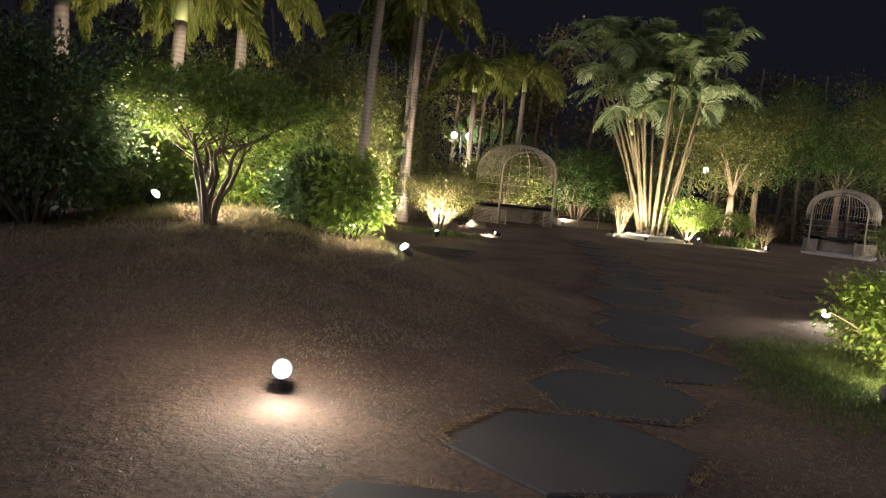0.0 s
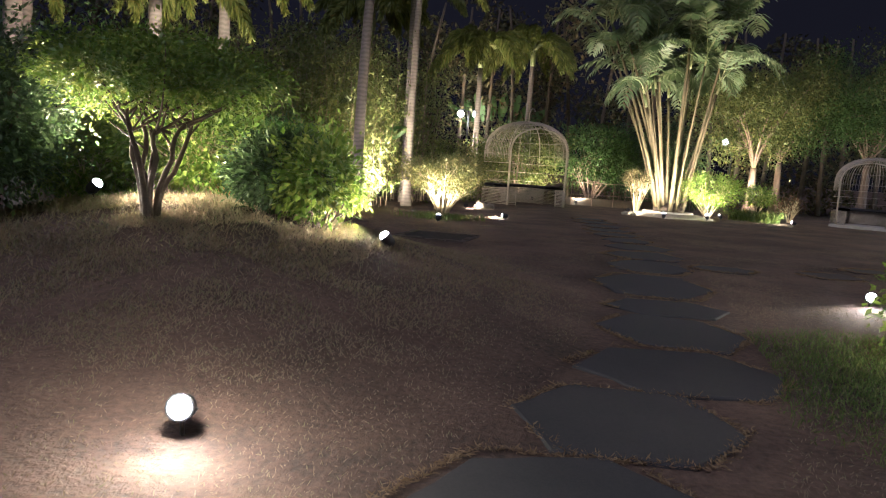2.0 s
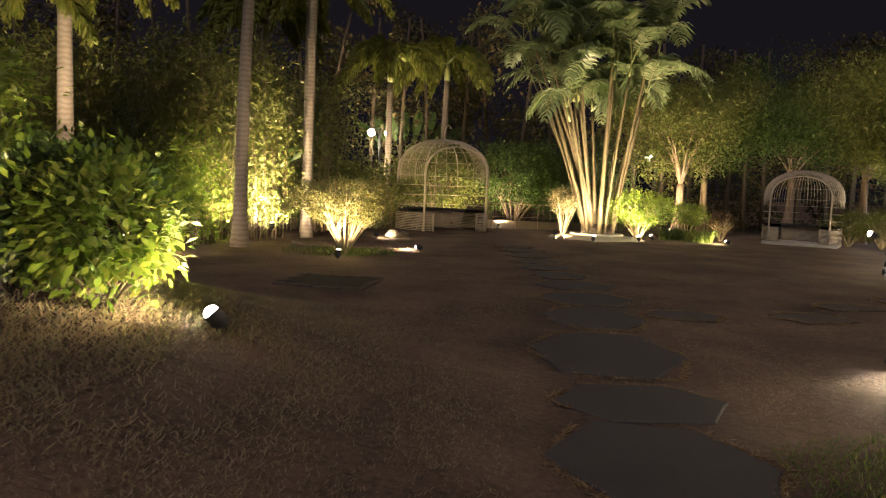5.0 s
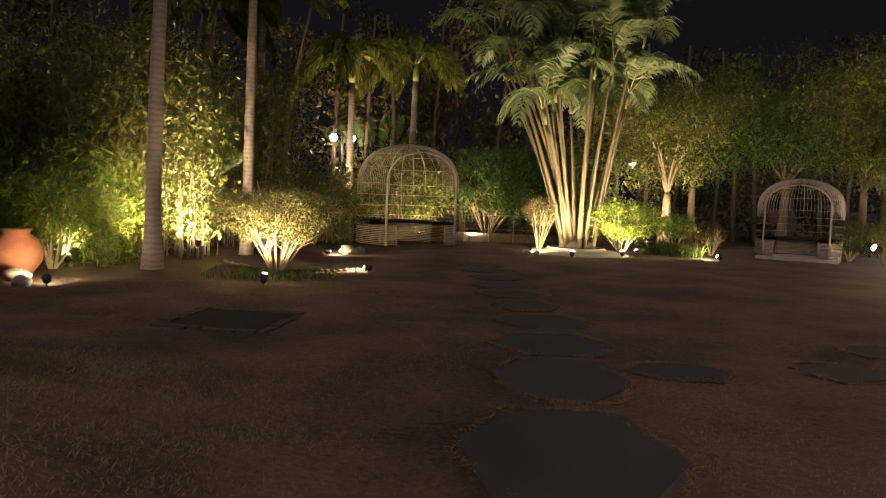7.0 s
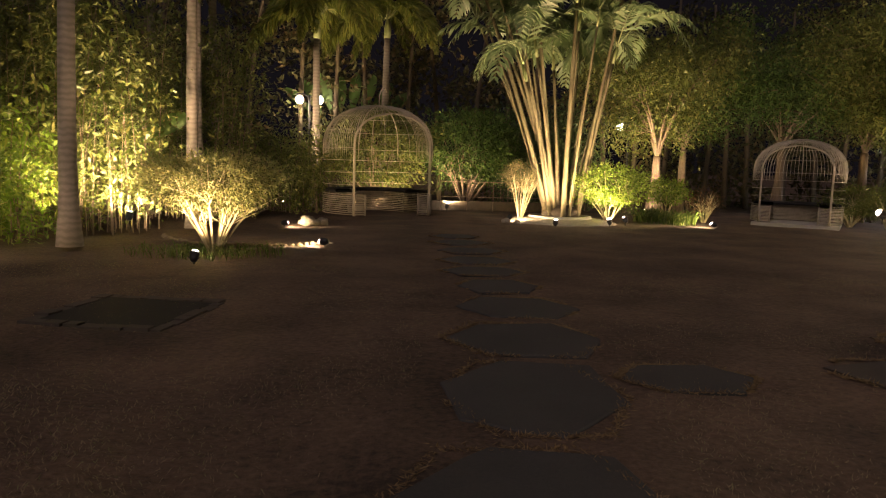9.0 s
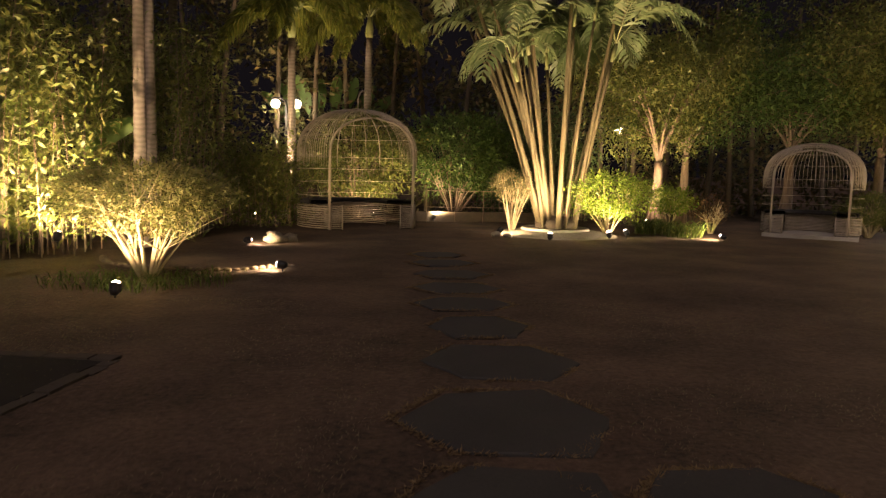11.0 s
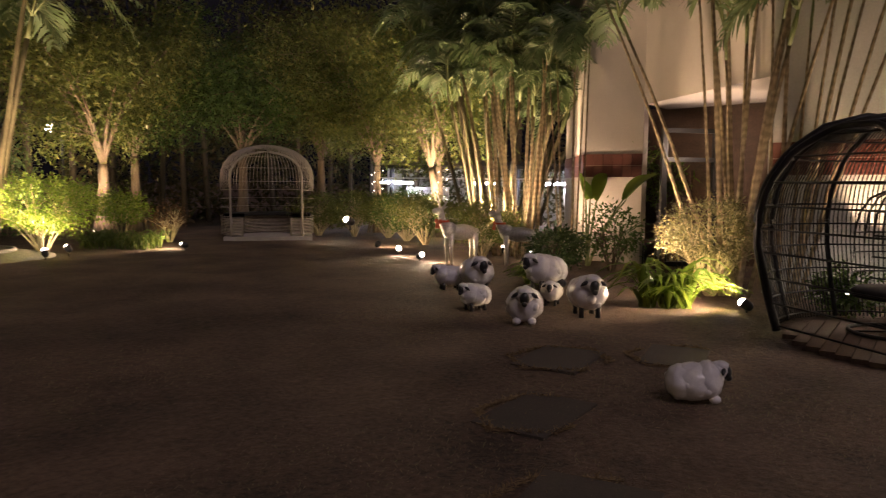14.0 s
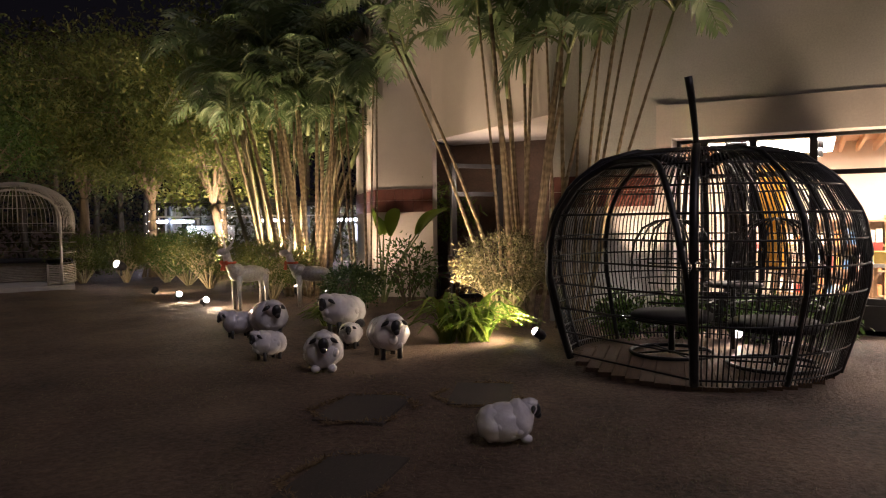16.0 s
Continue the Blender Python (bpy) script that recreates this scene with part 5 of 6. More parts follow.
# dark woods round the garden
def woods():
    rng = np.random.default_rng(90)
    n = 140000
    u = rng.random(n)
    x = np.interp(u, [0, 0.2, 0.75, 1], [-16, -13, 20, 27])
    y = np.interp(u, [0, 0.2, 0.75, 1], [2, 30, 37, 22])
    p = np.stack([x + rng.normal(size=n) * 0.9, y + rng.normal(size=n) * 0.9, 9.5 * rng.random(n) ** 0.9], -1)
    k = np.array([noise.noise(Vector(q * 0.45)) for q in p])
    p = p[(k > -0.12) & (p[:, 2] < 6.5 + 6 * k)]
    solo("far_woods", Shape().leaves(p, rng.normal(size=p.shape), 0.26, 0.12, rng), M_WOODS, (0, 0, 0), "dark woods closing the garden behind the lit plants", "woods", kind="stuff")
    for i in range(44):
        f = (i + rng.uniform(0.2, 0.8)) / 44
        x, y = np.interp(f, [0, 0.2, 0.75, 1], [-15, -12, 19.5, 25]), np.interp(f, [0, 0.2, 0.75, 1], [2, 29, 35.6, 22])
        s = Shape().tube(curve3((0, 0, -0.1), (rng.normal() * 0.2, 0, 4), (rng.normal() * 0.5, rng.normal() * 0.3, 8), 8), np.linspace(0.12, 0.05, 8), 6)
        solo("bare_tree", s, M_DARKSTEM, (x, y, 0), "slim bare trunk at the edge of the woods", "tree", "wood-edge trunks")


woods()

# bank beside the start: shrubs, small tree, grass
shrub((-1.6, 7.25, float(lift(-1.6, 7.25)) - 0.03), (0.48, 0.43, 0.82), M_DARKLEAF, M_DARKSTEM, n=6500, lw=(0.075, 0.035), low=0.12, stems=14, label="dark glossy shrub lit yellow-green on one side", seed=101, spread=0.17)
# second shrub in brighter leaves, paints the lit side of the dark one
shrub((-1.15, 7.1, float(lift(-1.15, 7.1)) - 0.03), (0.42, 0.4, 0.92), M_LIME, M_DARKSTEM, n=3600, lw=(0.09, 0.042), low=0.2, stems=7, label="lime shrub added for the floodlit side of the dark shrub", seed=102, spread=0.22)
shrub((-1.85, 8.2, float(lift(-1.85, 8.2)) - 0.03), (0.6, 0.5, 1.0), M_LEAF, M_DARKSTEM, n=4500, lw=(0.08, 0.036), low=0.1, stems=10, label="green shrub on the grassy bank", seed=103, spread=0.2)
shrub((-3.0, 8.2, float(lift(-3.0, 8.2)) - 0.03), (0.8, 0.6, 1.15), M_LIME, M_STEM, n=5500, lw=(0.09, 0.04), low=0.15, stems=12, label="bright lime shrub lit by a hidden lamp", seed=104, spread=0.2)
shrub((-4.4, 8.4, float(lift(-4.4, 8.4)) - 0.03), (0.8, 0.6, 1.1), M_LIME, M_STEM, n=4500, lw=(0.09, 0.04), low=0.15, stems=12, label="bright lime shrub lit by a hidden lamp", seed=105, spread=0.2)
shrub((-4.35, 6.2, float(lift(-4.35, 6.2)) - 0.05), (0.95, 0.8, 1.9), M_DARKLEAF, M_DARKSTEM, n=12000, lw=(0.075, 0.035), low=0.15, stems=18, label="large dark rounded shrub on the bank", seed=106, spread=0.17)
shrub((-5.6, 7.6, float(lift(-5.6, 7.6)) - 0.05), (1.2, 0.9, 2.45), M_DARKLEAF, M_DARKSTEM, n=11000, lw=(0.08, 0.035), low=0.15, stems=18, label="large dark rounded shrub on the bank", seed=107, spread=0.17)
umbrella_tree((-2.42, 6.15, float(lift(-2.42, 6.15)) - 0.03), 7, (-0.08, 0.25, 1.32), (1.02, 0.85, 0.5), 0.5, M_LIME, 109, "small flat-topped tree with crooked bare stems, lit from behind")
shrub((4.2, 5.6, 0), (0.55, 0.55, 0.95), M_LIME, M_STEM, n=4500, lw=(0.07, 0.035), low=0.12, stems=12, label="bright yellow-green shrub lit by a floodlight", seed=110, spread=0.2)
shrub((-0.9, 17.0, 0), (1.0, 0.8, 1.52), M_BUSH, M_STEM, n=10000, lw=(0.065, 0.033), low=0.42, stems=26, label="round clipped shrub with pale stems lit from below", seed=111, spread=0.15)
shrub((-4.7, 17.0, 0), (0.8, 0.6, 1.55), M_LIME, M_STEM, n=3800, lw=(0.1, 0.045), low=0.35, stems=9, label="loose green shrub with reddish stems", seed=112, spread=0.22)
tuft((-0.9, 16.7, 0), 190, 0.26, 0.014, M_GREENGRASS, 113, "ring of lit grass under the round shrub", foot=0.6, group="grass clumps")
tuft((-0.4, 17.0, 0), 130, 0.26, 0.014, M_GREENGRASS, 114, "ring of lit grass under the round shrub", foot=0.6, group="grass clumps")
tuft((-1.5, 16.8, 0), 130, 0.26, 0.014, M_GREENGRASS, 115, "ring of lit grass under the round shrub", foot=0.6, group="grass clumps")


# hedge and plants before the building
for k, (x, y, rx, h, lf) in enumerate(((14.6, 25.9, 0.8, 1.15, M_YELLEAF), (15.15, 25.0, 0.8, 1.2, M_YELLEAF), (15.6, 24.1, 0.8, 1.15, M_YELLEAF), (15.2, 22.9, 0.9, 1.25, M_LEAF), (14.8, 21.8, 0.85, 1.2, M_YELLEAF), (13.6, 18.9, 0.7, 1.1, M_YELLEAF))):
    shrub((x, y, 0), (rx, 0.7, h), lf, M_STEM, n=5000, lw=(0.06, 0.03), low=0.25, stems=16, label="clipped hedge shrub with bare lower stems", seed=120 + k, spread=0.17, group="hedge shrubs")
cane_clump((15.7, 20.3, 0), 26, 0.9, 2.1, 4.6, 131, M_CANE, 2.0, 6, 0.042, "clump of slim cane palms before the building", 0.55, 0.5)
cane_clump((14.5, 18.7, 0), 15, 0.5, 1.0, 4.9, 132, M_DARKCANE, 2.0, 6, 0.034, "clump of slim cane palms before the building", 0.55, 0.55, lean=(0.6, 0.9, -0.2, 0.3))
cane_clump((12.55, 13.5, 0), 13, 0.36, 1.6, 4.35, 133, M_DARKCANE, 1.5, 5, 0.029, "slim brown cane palms against the stucco wall", 0.5, 0.66, lean=(0.3, 1.2, -0.1, 0.3))
cane_clump((13.95, 17.2, 0), 6, 0.4, 0.5, 4.6, 136, M_DARKCANE, 1.5, 5, 0.02, "thin cane palms before the white pillar", 0.45, 0.7, lean=(0.4, 0.9, -0.4, 0.2))
cane_clump((12.45, 12.7, 0), 8, 0.26, 1.3, 4.2, 134, M_DARKCANE, 1.4, 5, 0.025, "slim brown cane palms against the stucco wall", 0.48, 0.8, lean=(0.25, 0.6, -0.15, -0.5))
cane_clump((12.35, 8.9, 0), 3, 0.2, 0.4, 4.3, 135, M_DARKCANE, 1.5, 6, 0.026, "slim cane palms beside the shop window", 0.48, 0.9, lean=(0.4, 0.9, -0.4, 0.0))
shrub((12.25, 13.6, 0), (0.65, 0.6, 1.25), M_PALE, M_STEM, n=5200, lw=(0.06, 0.028), low=0.35, stems=24, label="pale shrub with bare stems lit from below", seed=141, spread=0.17)
for dx, dy, sd in ((0, 0.1, 142), (0.12, -0.06, 143), (-0.14, 0.28, 144)):
    tuft((10.95 + dx, 13.45 + dy, 0), 30, 0.95, 0.065, M_LIME, sd, "lit clump of glossy strap-leaved lilies", "lily_clump", 0.85, group="lily clumps")
tuft((11.35, 15.9, 0), 90, 0.45, 0.045, M_LIME, 145, "small bright clump of fern leaves", "fern_clump")
paddle_plant((14.0, 16.7, 0), 5, 0.85, 0.34, 1.2, 146, "young banana plant with a few broad leaves", M_LIME, spreads=0.7)
shrub((13.7, 16.0, 0), (0.5, 0.45, 1.1), M_LEAF, M_DARKSTEM, n=900, lw=(0.1, 0.04), low=0.2, stems=9, label="thin open shrub before the white pillar", seed=147, spread=0.2)
shrub((12.9, 16.6, 0), (0.6, 0.4, 0.7), M_DARKLEAF, M_DARKSTEM, n=2500, lw=(0.08, 0.035), low=0.1, stems=8, label="low dark shrub before the white pillar", seed=148)
for k, (x, y) in enumerate(((11.9, 11.9), (12.2, 11.3), (12.3, 10.4), (12.3, 9.7))):
    shrub((x, y, 0), (0.28, 0.28, 0.5), M_LEAF, M_DARKSTEM, n=900, lw=(0.09, 0.04), low=0.1, stems=6, label="low green planting behind the black cage", seed=150 + k, spread=0.25, group="low planting")
tree((15.65, 16.2, 0.0), 0.9, 2.2, 0.5, M_LIME, M_DARKSTEM, n=700, lw=(0.2, 0.035), limbs=6, seed=158, trunk_r=0.03, roots=0, label="slim indoor palm in the porch", name="porch_palm")


# ---- animals in glazed ceramic and silver ----
def sheep(at, turn, s, lying=False, head=0.0, label="white glazed ceramic sheep with a black face"):
    """A plump standing or lying sheep statue; s is its whole height in metres."""
    b, k = Shape(), Shape()
    L = s * 0.7
    zc = s * (0.53 if not lying else 0.4)
    b.ball((0, 0, zc), (L * 0.74, s * 0.43, s * 0.4), 40, 0.06, turn)
    b.ball((L * 0.36, 0, zc + 0.05 * s), (L * 0.46, s * 0.4, s * 0.4), 34, 0.1, turn + 3)
    b.ball((-L * 0.36, 0, zc - 0.02 * s), (L * 0.48, s * 0.41, s * 0.38), 34, 0.1, turn + 5)
    rng = np.random.default_rng(int(abs(turn) * 10))
    for q in range(14):
        d = rng.normal(size=3)
        d /= np.linalg.norm(d)
        if d[2] > -0.6:
            b.ball(np.array((0, 0, zc)) + d * (L * 0.74, s * 0.335, s * 0.31), s * rng.uniform(0.1, 0.13), 14)
    ch, sh = math.cos(radians(head)), math.sin(radians(head))
    c = np.array((L * (0.66 if lying else 0.7), 0, zc + s * 0.27))
    f, sd = np.array((ch, sh, 0)), np.array((-sh, ch, 0))
    b.ball(c, (s * 0.2, s * 0.2, s * 0.19), 20, 0.1, 9)
    b.ball(c + (0, 0, s * 0.1) + f * s * 0.05, (s * 0.16, s * 0.17, s * 0.1), 16, 0.16, 4)
    k.ball(c + f * s * 0.16 - (0, 0, s * 0.04), (s * 0.11, s * 0.115, s * 0.15), 18, 0.04, 2)
    k.ball(c + f * s * 0.21 - (0, 0, s * 0.15), (s * 0.075, s * 0.07, s * 0.075), 14)
    for q in (-1, 1):
        ear = np.array([c + sd * q * s * (0.1 + 0.05 * i) + f * s * (0.1 - 0.012 * i) + (0, 0, s * (0.05 - 0.006 * i * i)) for i in range(5)])
        k.tube(ear, np.array([0.03, 0.045, 0.05, 0.038, 0.008]) * s, 10)
    if not lying:
        for x in (-0.4, 0.4):
            for q in (-0.19, 0.19):
                k.tube([(x * L, q * s, s * 0.28), (x * L, q * s, s * 0.12), (x * L, q * s, 0.0)], [s * 0.075, s * 0.055, s * 0.062], 12)
    else:
        for q in (-0.17, 0.17):
            b.ball((L * 0.58, q * s, s * 0.09), (s * 0.12, s * 0.1, s * 0.09), 14)
    white, black = b.mesh("sheep_statue", M_WHITE), k.mesh("sheep_face", M_FACE)
    bm = bmesh.new()
    bm.from_mesh(white)
    n = len(bm.faces)
    bm.from_mesh(black)
    bm.faces.ensure_lookup_table()
    for face in bm.faces[n:]:
        face.material_index = 1
    bm.to_mesh(white)
    bm.free()
    white.materials.append(M_FACE)
    bpy.data.meshes.remove(black)
    ob = new("sheep_statue", white)
    ob.matrix_basis = pose(at[0], at[1], at[2], 0, 0, turn)
    return tagged(ob, label, "statue", "flock of sheep statues")


sheep((10.05, 16.35, 0), 150, 0.36, label="small white ceramic sheep seen from behind the flock")
sheep((10.1, 15.9, 0), 235, 0.52, head=15, label="large white ceramic sheep with a black face, standing")
sheep((9.1, 15.0, 0), 165, 0.33, head=20, label="small white ceramic lamb with a black face, standing")
sheep((8.95, 14.15, 0), 217, 0.47, True, label="white ceramic sheep with a black face, lying down")
sheep((11.0, 15.4, 0), 165, 0.53, head=10, label="large white ceramic ewe standing side-on")
sheep((10.05, 14.6, 0), 205, 0.31, head=10, label="smallest white ceramic lamb with a black face")
sheep((9.75, 13.9, 0), 228, 0.49, label="large white ceramic sheep with a black face and legs")
sheep((7.6, 11.62, 0), -58, 0.33, True, head=0, label="white ceramic lamb lying alone on the lawn")


def deer(at, turn, s, graze=False, label="silver mosaic deer statue with a red ribbon"):
    b = Shape()
    b.ball((0, 0, s * 0.62), (s * 0.36, s * 0.14, s * 0.15), 18, 0.1, 3)
    b.ball((s * 0.26, 0, s * 0.66), (s * 0.16, s * 0.13, s * 0.16), 14)
    b.tube(curve3((s * 0.3, 0, s * 0.68), (s * 0.44, 0, s * 0.8), (s * 0.46, 0, s * 1.0), 6), [s * 0.11, s * 0.1, s * 0.085, s * 0.075, s * 0.07, s * 0.07], 10)
    b.ball((s * 0.52, 0, s * 1.03), (s * 0.13, s * 0.065, s * 0.07), 12)
    for q in (-1, 1):
        b.tube([(s * 0.45, q * s * 0.05, s * 1.07), (s * 0.4, q * s * 0.14, s * 1.12)], [s * 0.025, s * 0.008], 6)
        a = curve3((s * 0.47, q * s * 0.03, s * 1.08), (s * 0.36, q * s * 0.2, s * 1.22), (s * 0.46, q * s * 0.2, s * 1.42), 7)
        b.tube(a, np.linspace(s * 0.02, s * 0.008, 7), 6)
        for j in (2, 4):
            b.tube([a[j], a[j] + (s * 0.1, q * s * 0.02, s * 0.09)], [s * 0.013, s * 0.005], 5)
        for x in (-0.27, 0.26):
            b.tube([(x * s, q * s * 0.08, s * 0.6), (x * s * 1.05, q * s * 0.085, s * 0.32), (x * s, q * s * 0.085, 0)], [s * 0.065, s * 0.035, s * 0.028], 8)
    b.tube([(-s * 0.34, 0, s * 0.68), (-s * 0.42, 0, s * 0.6)], [s * 0.03, s * 0.012], 6)
    ob = new("deer_statue", b.mesh("deer_statue", M_SILVER))
    ob.matrix_basis = pose(at[0], at[1], at[2], 0, 0, turn)
    tagged(ob, label, "statue", "pair of deer statues")
    m = ob.matrix_basis @ Vector((s * 0.4, 0, s * 0.84))
    rb = thing("ribbon_bow", (m.x, m.y, m.z), "orange-red ribbon bow round a deer's neck", "ribbon", "deer ribbons", turn)
    part("neck_band", Shape().tube([(0.1 * s * math.cos(a), 0.1 * s * math.sin(a), 0) for a in np.arange(16) * math.pi / 8], 0.022 * s, 6, True), M_RIBBON, rb)
    for q in (-1, 1):
        part("loop", Shape().ball((0.11 * s, q * 0.07 * s, 0.0), (0.03 * s, 0.07 * s, 0.045 * s), 10), M_RIBBON, rb)
        part("tail", Shape().tube([(0.12 * s, q * 0.02 * s, -0.02), (0.13 * s, q * 0.05 * s, -0.13 * s)], [0.02 * s, 0.03 * s], 4), M_RIBBON, rb)


deer((12.4, 18.35, 0), 165, 0.95)
deer((13.1, 17.55, 0), 122, 0.9)


# ---- smaller built things ----
def lamp_post(at, h, sides=(-1, 1), label="black garden lamp post with two lit globes"):
    ob = thing("lamp_post", at, label, "lamp")
    part("pole", Shape().tube([(0, 0, 0), (0, 0, h)], [0.05, 0.035], 8), M_FIXTURE, ob)
    for q in sides:
        part("arm", Shape().tube(curve3((0, 0, h - 0.1), (q * 0.2, 0, h + 0.15), (q * 0.33, 0, h - 0.02), 7), 0.018, 6), M_FIXTURE, ob)
        part("globe", Shape().ball((q * 0.33, 0, h - 0.15), 0.14, 14), G_BULB, ob, "glowing warm globe")
        part("cap", Shape().revolve([(0.02, h + 0.07), (0.1, h + 0.05), (0.16, h + 0.01)], 12, at=(q * 0.33, 0, 0)), M_FIXTURE, ob)
        point_light((at[0] + q * 0.33, at[1], at[2] + h - 0.5), 3, WARM2, 0.1)


lamp_post((-1.4, 30.7, 0), 3.6)
lamp_post((10.3, 33.2, 0), 3.2, (-1,), "black garden lamp post with one lit globe")


def rail_fence(a, b, n):
    ob = thing("rail_fence", (0, 0, 0), "thin pale metal rail fence behind the lawn", "fence")
    a, b = np.array(a), np.array(b)
    for k in range(n + 1):
        p = a + (b - a) * k / n
        part("post", Shape().tube([(p[0], p[1], 0), (p[0], p[1], 0.95)], 0.014, 6), M_BARK, ob)
    for z in (0.45, 0.92):
        part("rail", Shape().tube([(a[0], a[1], z), (b[0], b[1], z)], 0.014, 6), M_BARK, ob)


rail_fence((-3.2, 28.0), (-0.4, 28.2), 4)
rail_fence((3.0, 28.3), (6.3, 28.6), 4)
solo("low_wall", Shape().box((-2.2, -0.1, 0), (2.2, 0.1, 0.3)), M_DARKSTEM, (4.8, 28.9, 0), "low dark wall behind the lawn", "wall", turn=4, smooth=False)

# sunken pit with stone rim
pit = thing("sunken_pit", (-0.55, 12.85, 0), "square dark pit with a rough stone rim in the lawn", "pit", turn=-10)
rng_pit = np.random.default_rng(7)
for side in range(4):
    m = pose(0, 0, 0, 0, 0, 90 * side)
    x = -0.62
    while x < 0.5:
        w = float(rng_pit.uniform(0.14, 0.3))
        part("rim_stone", Shape().box((x, -0.66 + float(rng_pit.uniform(-0.02, 0.02)), -0.04), (x + w - 0.015, -0.54, float(rng_pit.uniform(0.0, 0.025))), m), M_SLAB, pit, smooth=False)
        x += w
# flat dark sheet painted as the shade inside the pit, no hole is cut
part("pit_shade", Shape().box((-0.55, -0.55, -0.03), (0.55, 0.55, 0.006)), M_PIT_DARK, pit, "dark sheet in place of the pit's unlit depth", smooth=False)

# curved brick edging and pale stones by the round shrub
ed = thing("curved_edging", (0, 0, 0), "curved row of low brown edging stones beside the lawn", "edging")
rng_ed = np.random.default_rng(17)
for k in range(30):
    a = radians(200 + k * 4.2)
    x, y = -0.75 + 1.75 * math.cos(a), 19.9 + 1.75 * math.sin(a)
    h = float(rng_ed.uniform(0.02, 0.05))
    part("stone", Shape().ball((x, y, 0.0), (float(rng_ed.uniform(0.05, 0.075)), 0.05, h), 10, 0.5, k), M_BARK, ed)
for k, (x, y, r) in enumerate(((-0.2, 22.1, 0.22), (0.05, 22.4, 0.16), (4.5, 24.3, 0.12), (4.75, 24.15, 0.1), (-4.4, 15.4, 0.2), (-4.1, 15.0, 0.14))):
    solo("boulder", Shape().ball((0, 0, r * 0.35), (r, r * 0.8, r * 0.6), 14, 0.5, k), M_GRAVEL, (x, y, 0), "pale rounded garden stone", "stone", "garden stones")


def clay_pot(at, s):
    ob = thing("clay_pot", at, "round terracotta jar lying among the plants", "pot", "clay jars")
    part("body", Shape().revolve([(0, 0), (s * 0.3, 0), (s * 0.48, s * 0.25), (s * 0.52, s * 0.45), (s * 0.42, s * 0.72), (s * 0.25, s * 0.85), (s * 0.3, s * 0.95), (s * 0.26, s * 0.95), (s * 0.2, s * 0.84), (s * 0.1, s * 0.8)], 22), M_TERRA, ob)


clay_pot((-4.85, 16.2, 0), 0.75)
clay_pot((-3.1, 9.2, float(lift(-3.1, 9.2))), 0.5)
clay_pot((-2.6, 9.5, float(lift(-2.6, 9.5))), 0.4)


# canteen shed with white strip lamps, far behind the trees
shed = thing("open_shed", (0, 0, 0), "distant open shed with white strip lamps", "shed")
for x, y in ((20.0, 29.0), (23.0, 25.6), (26.0, 22.0), (22.4, 31.0), (28.4, 24.0)):
    part("post", Shape().box((x - 0.06, y - 0.06, 0), (x + 0.06, y + 0.06, 2.0)), M_FRAME, shed, smooth=False)
part("roof", Shape().add([(19.5, 29.2, 2.0), (26.2, 21.2, 2.0), (29.2, 23.6, 2.3), (22.2, 31.8, 2.3), (19.5, 29.2, 2.12), (26.2, 21.2, 2.12), (29.2, 23.6, 2.42), (22.2, 31.8, 2.42)],
     [(0, 3, 2, 1), (4, 5, 6, 7), (0, 1, 5, 4), (1, 2, 6, 5), (2, 3, 7, 6), (3, 0, 4, 7)]), M_FRAME, shed, smooth=False)
part("back_wall", Shape().add([(22.2, 31.8, 0), (29.2, 23.6, 0), (29.3, 23.7, 0), (22.3, 31.9, 0), (22.2, 31.8, 2.2), (29.2, 23.6, 2.2), (29.3, 23.7, 2.2), (22.3, 31.9, 2.2)],
     [(0, 3, 2, 1), (4, 5, 6, 7), (0, 1, 5, 4), (1, 2, 6, 5), (2, 3, 7, 6), (3, 0, 4, 7)]), M_STUCCO, shed, smooth=False)
for k, f in enumerate((-0.075, 0.0, 0.3, 0.36, 0.58, 0.645)):
    x, y = 20.3 + 5.6 * f, 28.7 - 6.8 * f
    part("strip_lamp", Shape().beam((x - 0.2, y + 0.24, 1.5), (x + 0.2, y - 0.24, 1.5), 0.12, 0.08), G_LED, shed, smooth=False)
    part("hanger", Shape().tube([(x, y, 1.54), (x, y, 2.02)], 0.01, 4), M_FRAME, shed)
    if k % 2:
        point_light((x + 0.5, y + 0.4, 1.3), 10, COOL, 0.15)
part("crossbeam", Shape().beam((19.6, 29.1, 1.66), (26.1, 21.3, 1.66), 0.06, 0.05), M_WHITEPAINT, shed, smooth=False)
for f in (0.1, 0.75):
    x, y = 20.6 + 5.6 * f, 29.0 - 6.8 * f
    part("panel", Shape().beam((x - 0.5, y + 0.6, 1.05), (x + 0.5, y - 0.6, 1.05), 0.04, 0.6), M_WHITEPAINT, shed, smooth=False)


# strings of small lights wound round two trunks
def light_string(x, y, h, turns, name="light_string"):
    ob = thing(name, (x, y, 0), "string of tiny warm lights wound round a trunk", "lights", "trunk light strings")
    a = np.linspace(0, turns * 6.28, turns * 12)
    pts = np.stack([0.17 * np.cos(a), 0.17 * np.sin(a), np.linspace(0.3, h, len(a))], -1)
    part("cord", Shape().tube(pts, 0.006, 4), M_FIXTURE, ob)
    for p in pts[::3]:
        part("bulb", Shape().ball(p * (1.08, 1.08, 1), 0.014, 6), G_CEIL, ob)


light_string(16.8, 26.0, 1.9, 6)
light_string(16.9, 23.4, 1.9, 6)


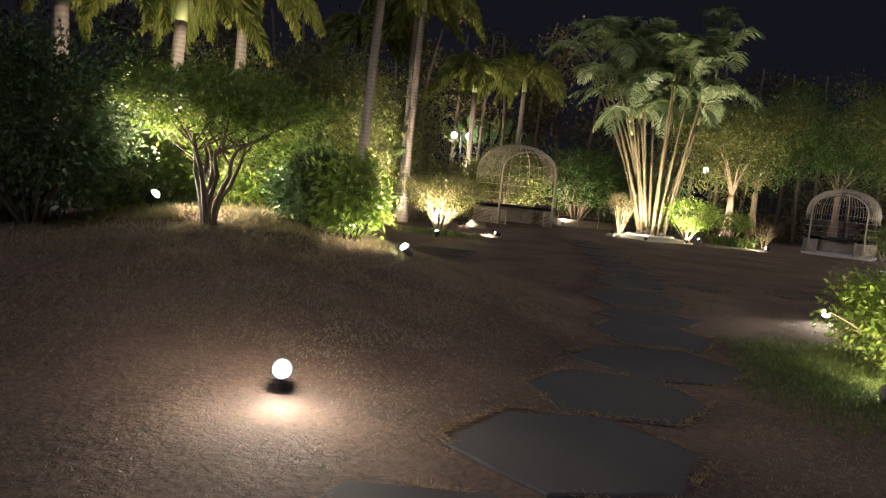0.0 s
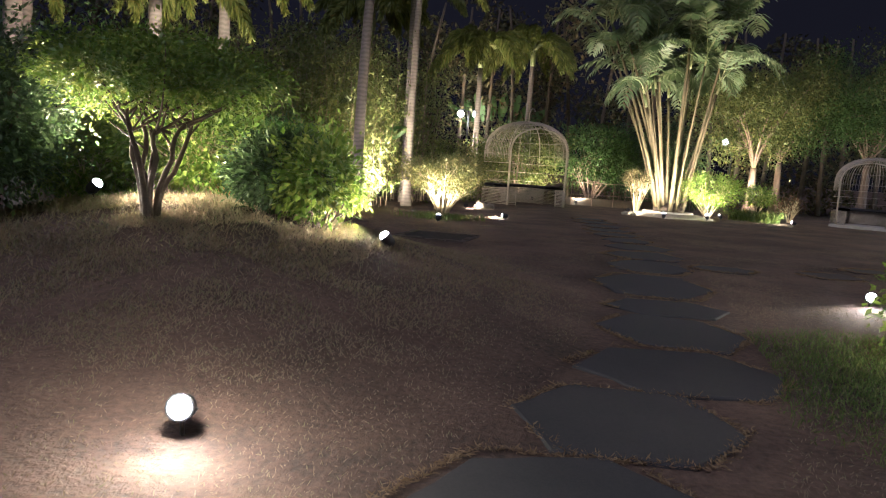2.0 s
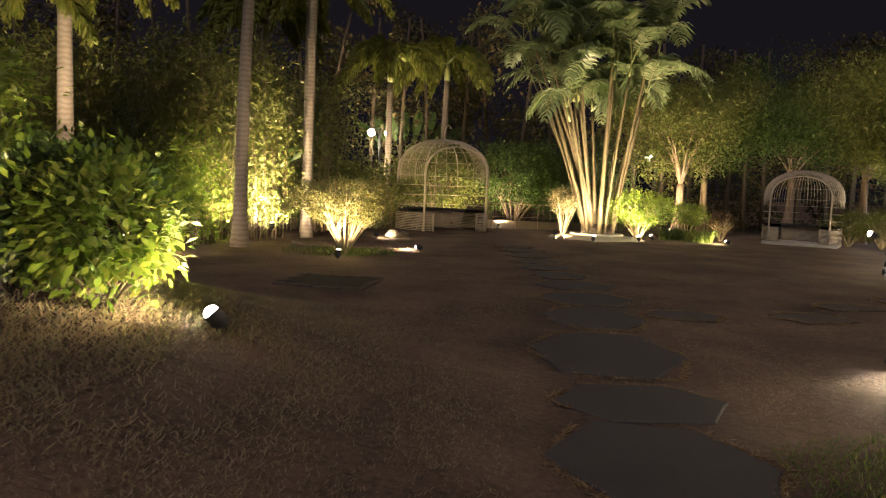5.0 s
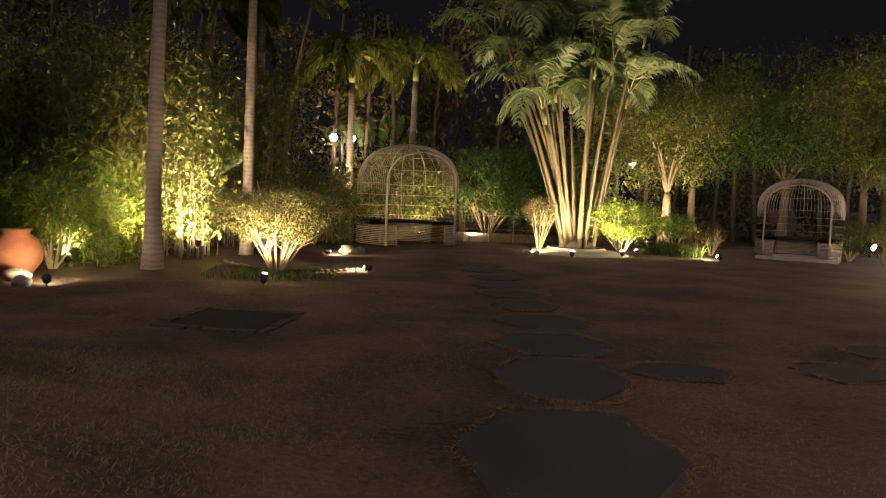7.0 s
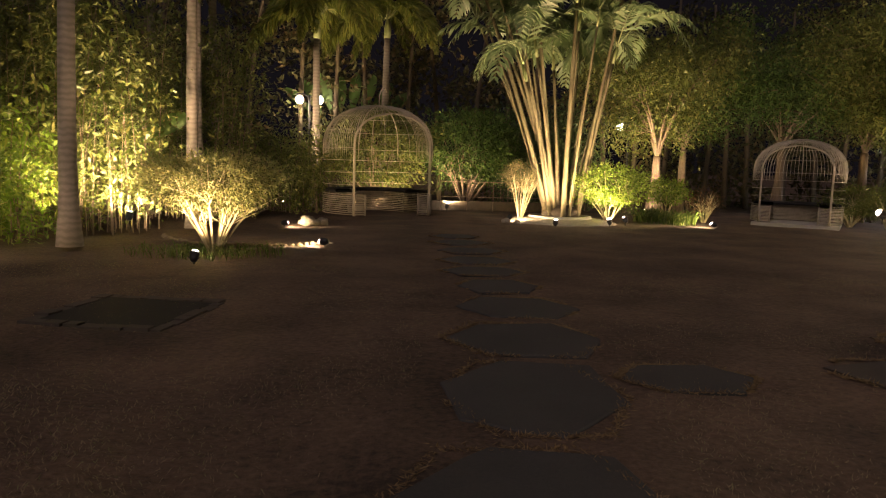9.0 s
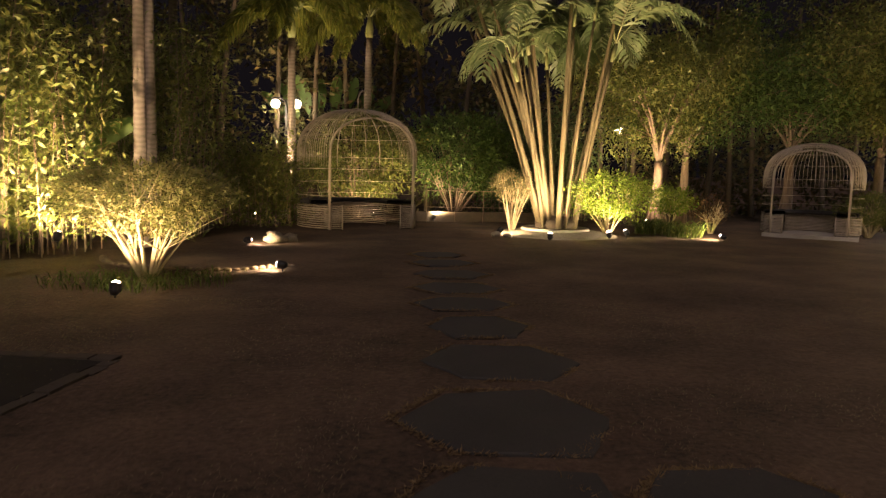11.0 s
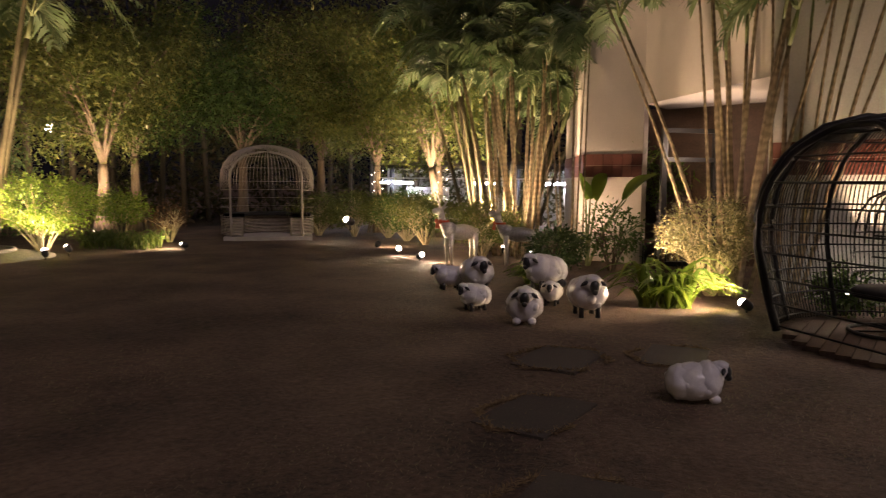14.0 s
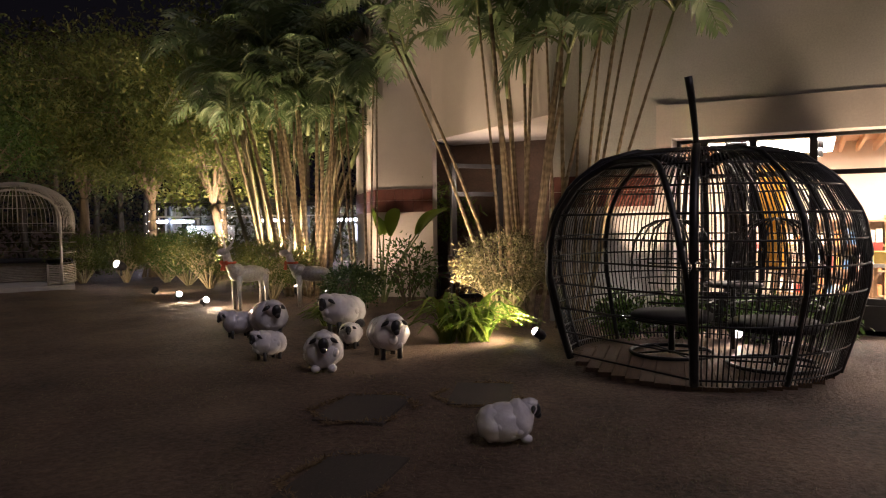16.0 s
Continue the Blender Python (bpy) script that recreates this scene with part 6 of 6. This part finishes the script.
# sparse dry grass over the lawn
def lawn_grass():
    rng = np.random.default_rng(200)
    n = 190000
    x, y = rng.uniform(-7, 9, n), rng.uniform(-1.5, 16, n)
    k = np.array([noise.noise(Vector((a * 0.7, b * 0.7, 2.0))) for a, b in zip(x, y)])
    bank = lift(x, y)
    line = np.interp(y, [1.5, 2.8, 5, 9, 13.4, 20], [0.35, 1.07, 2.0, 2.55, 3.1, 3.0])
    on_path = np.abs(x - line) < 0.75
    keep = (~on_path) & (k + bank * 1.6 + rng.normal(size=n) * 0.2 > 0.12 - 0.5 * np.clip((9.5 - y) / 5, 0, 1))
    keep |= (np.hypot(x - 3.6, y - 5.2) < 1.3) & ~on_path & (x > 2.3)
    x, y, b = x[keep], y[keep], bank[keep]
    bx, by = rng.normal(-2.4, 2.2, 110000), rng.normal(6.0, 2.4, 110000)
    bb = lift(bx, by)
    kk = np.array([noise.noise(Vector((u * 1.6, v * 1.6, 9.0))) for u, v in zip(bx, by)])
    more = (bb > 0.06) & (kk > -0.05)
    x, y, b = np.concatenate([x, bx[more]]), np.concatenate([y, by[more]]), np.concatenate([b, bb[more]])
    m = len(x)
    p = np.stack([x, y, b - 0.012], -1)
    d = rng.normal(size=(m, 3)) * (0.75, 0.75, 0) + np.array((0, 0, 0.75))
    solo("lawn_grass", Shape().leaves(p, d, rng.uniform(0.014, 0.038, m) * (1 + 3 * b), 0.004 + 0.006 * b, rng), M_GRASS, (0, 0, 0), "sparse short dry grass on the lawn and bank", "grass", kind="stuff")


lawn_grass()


def straw_along_stones():
    """Dry litter and grass that creep over the edges of the stepping stones."""
    rng = np.random.default_rng(210)
    P = []
    for ob in [o for o in bpy.data.objects if o.name.startswith("stone") and o.parent and o.parent.name == "path"]:
        co = np.array([v.co[:] for v in ob.data.vertices])
        lo, hi = co.min(0), co.max(0)
        c, r = (lo + hi) / 2, (hi - lo) / 2
        n = 1500
        a = rng.uniform(0, 6.28, n)
        hexr = np.cos(math.pi / 6) / np.cos((a % (math.pi / 3)) - math.pi / 6)
        k = hexr * (1.02 + np.abs(rng.normal(size=n)) * 0.05)
        q = np.stack([c[0] + r[0] * k * np.cos(a), c[1] + r[1] * 1.05 * k * np.sin(a), np.full(n, -0.004)], -1)
        keep = np.array([noise.noise(Vector((x * 2.2, y * 2.2, 5))) > -0.15 for x, y, z in q])
        P.append(q[keep])
    p = np.concatenate(P)
    m = len(p)
    d = rng.normal(size=(m, 3)) * (1, 1, 0) + np.array((0, 0, 0.3))
    solo("straw_litter", Shape().leaves(p, d, rng.uniform(0.02, 0.06, m), 0.007, rng), M_STRAW, (0, 0, 0), "pale dry straw creeping round the stepping stones", "grass", kind="stuff")
    n = 26000
    x, y = rng.normal(3.9, 0.8, n), rng.normal(5.0, 1.0, n)
    keep = (x > np.interp(y, [2, 5, 9.4], [1.5, 2.65, 3.3])) & (np.hypot(x - 3.9, y - 5.0) < 1.9)
    x, y = x[keep], y[keep]
    p = np.stack([x, y, np.full(len(x), -0.01)], -1)
    d = rng.normal(size=(len(x), 3)) * (0.6, 0.6, 0) + np.array((0, 0, 0.8))
    solo("green_lawn", Shape().leaves(p, d, rng.uniform(0.03, 0.08, len(x)), 0.007, rng), M_GREENGRASS, (0, 0, 0), "patch of green lawn round the lit shrub", "grass", kind="stuff")


straw_along_stones()
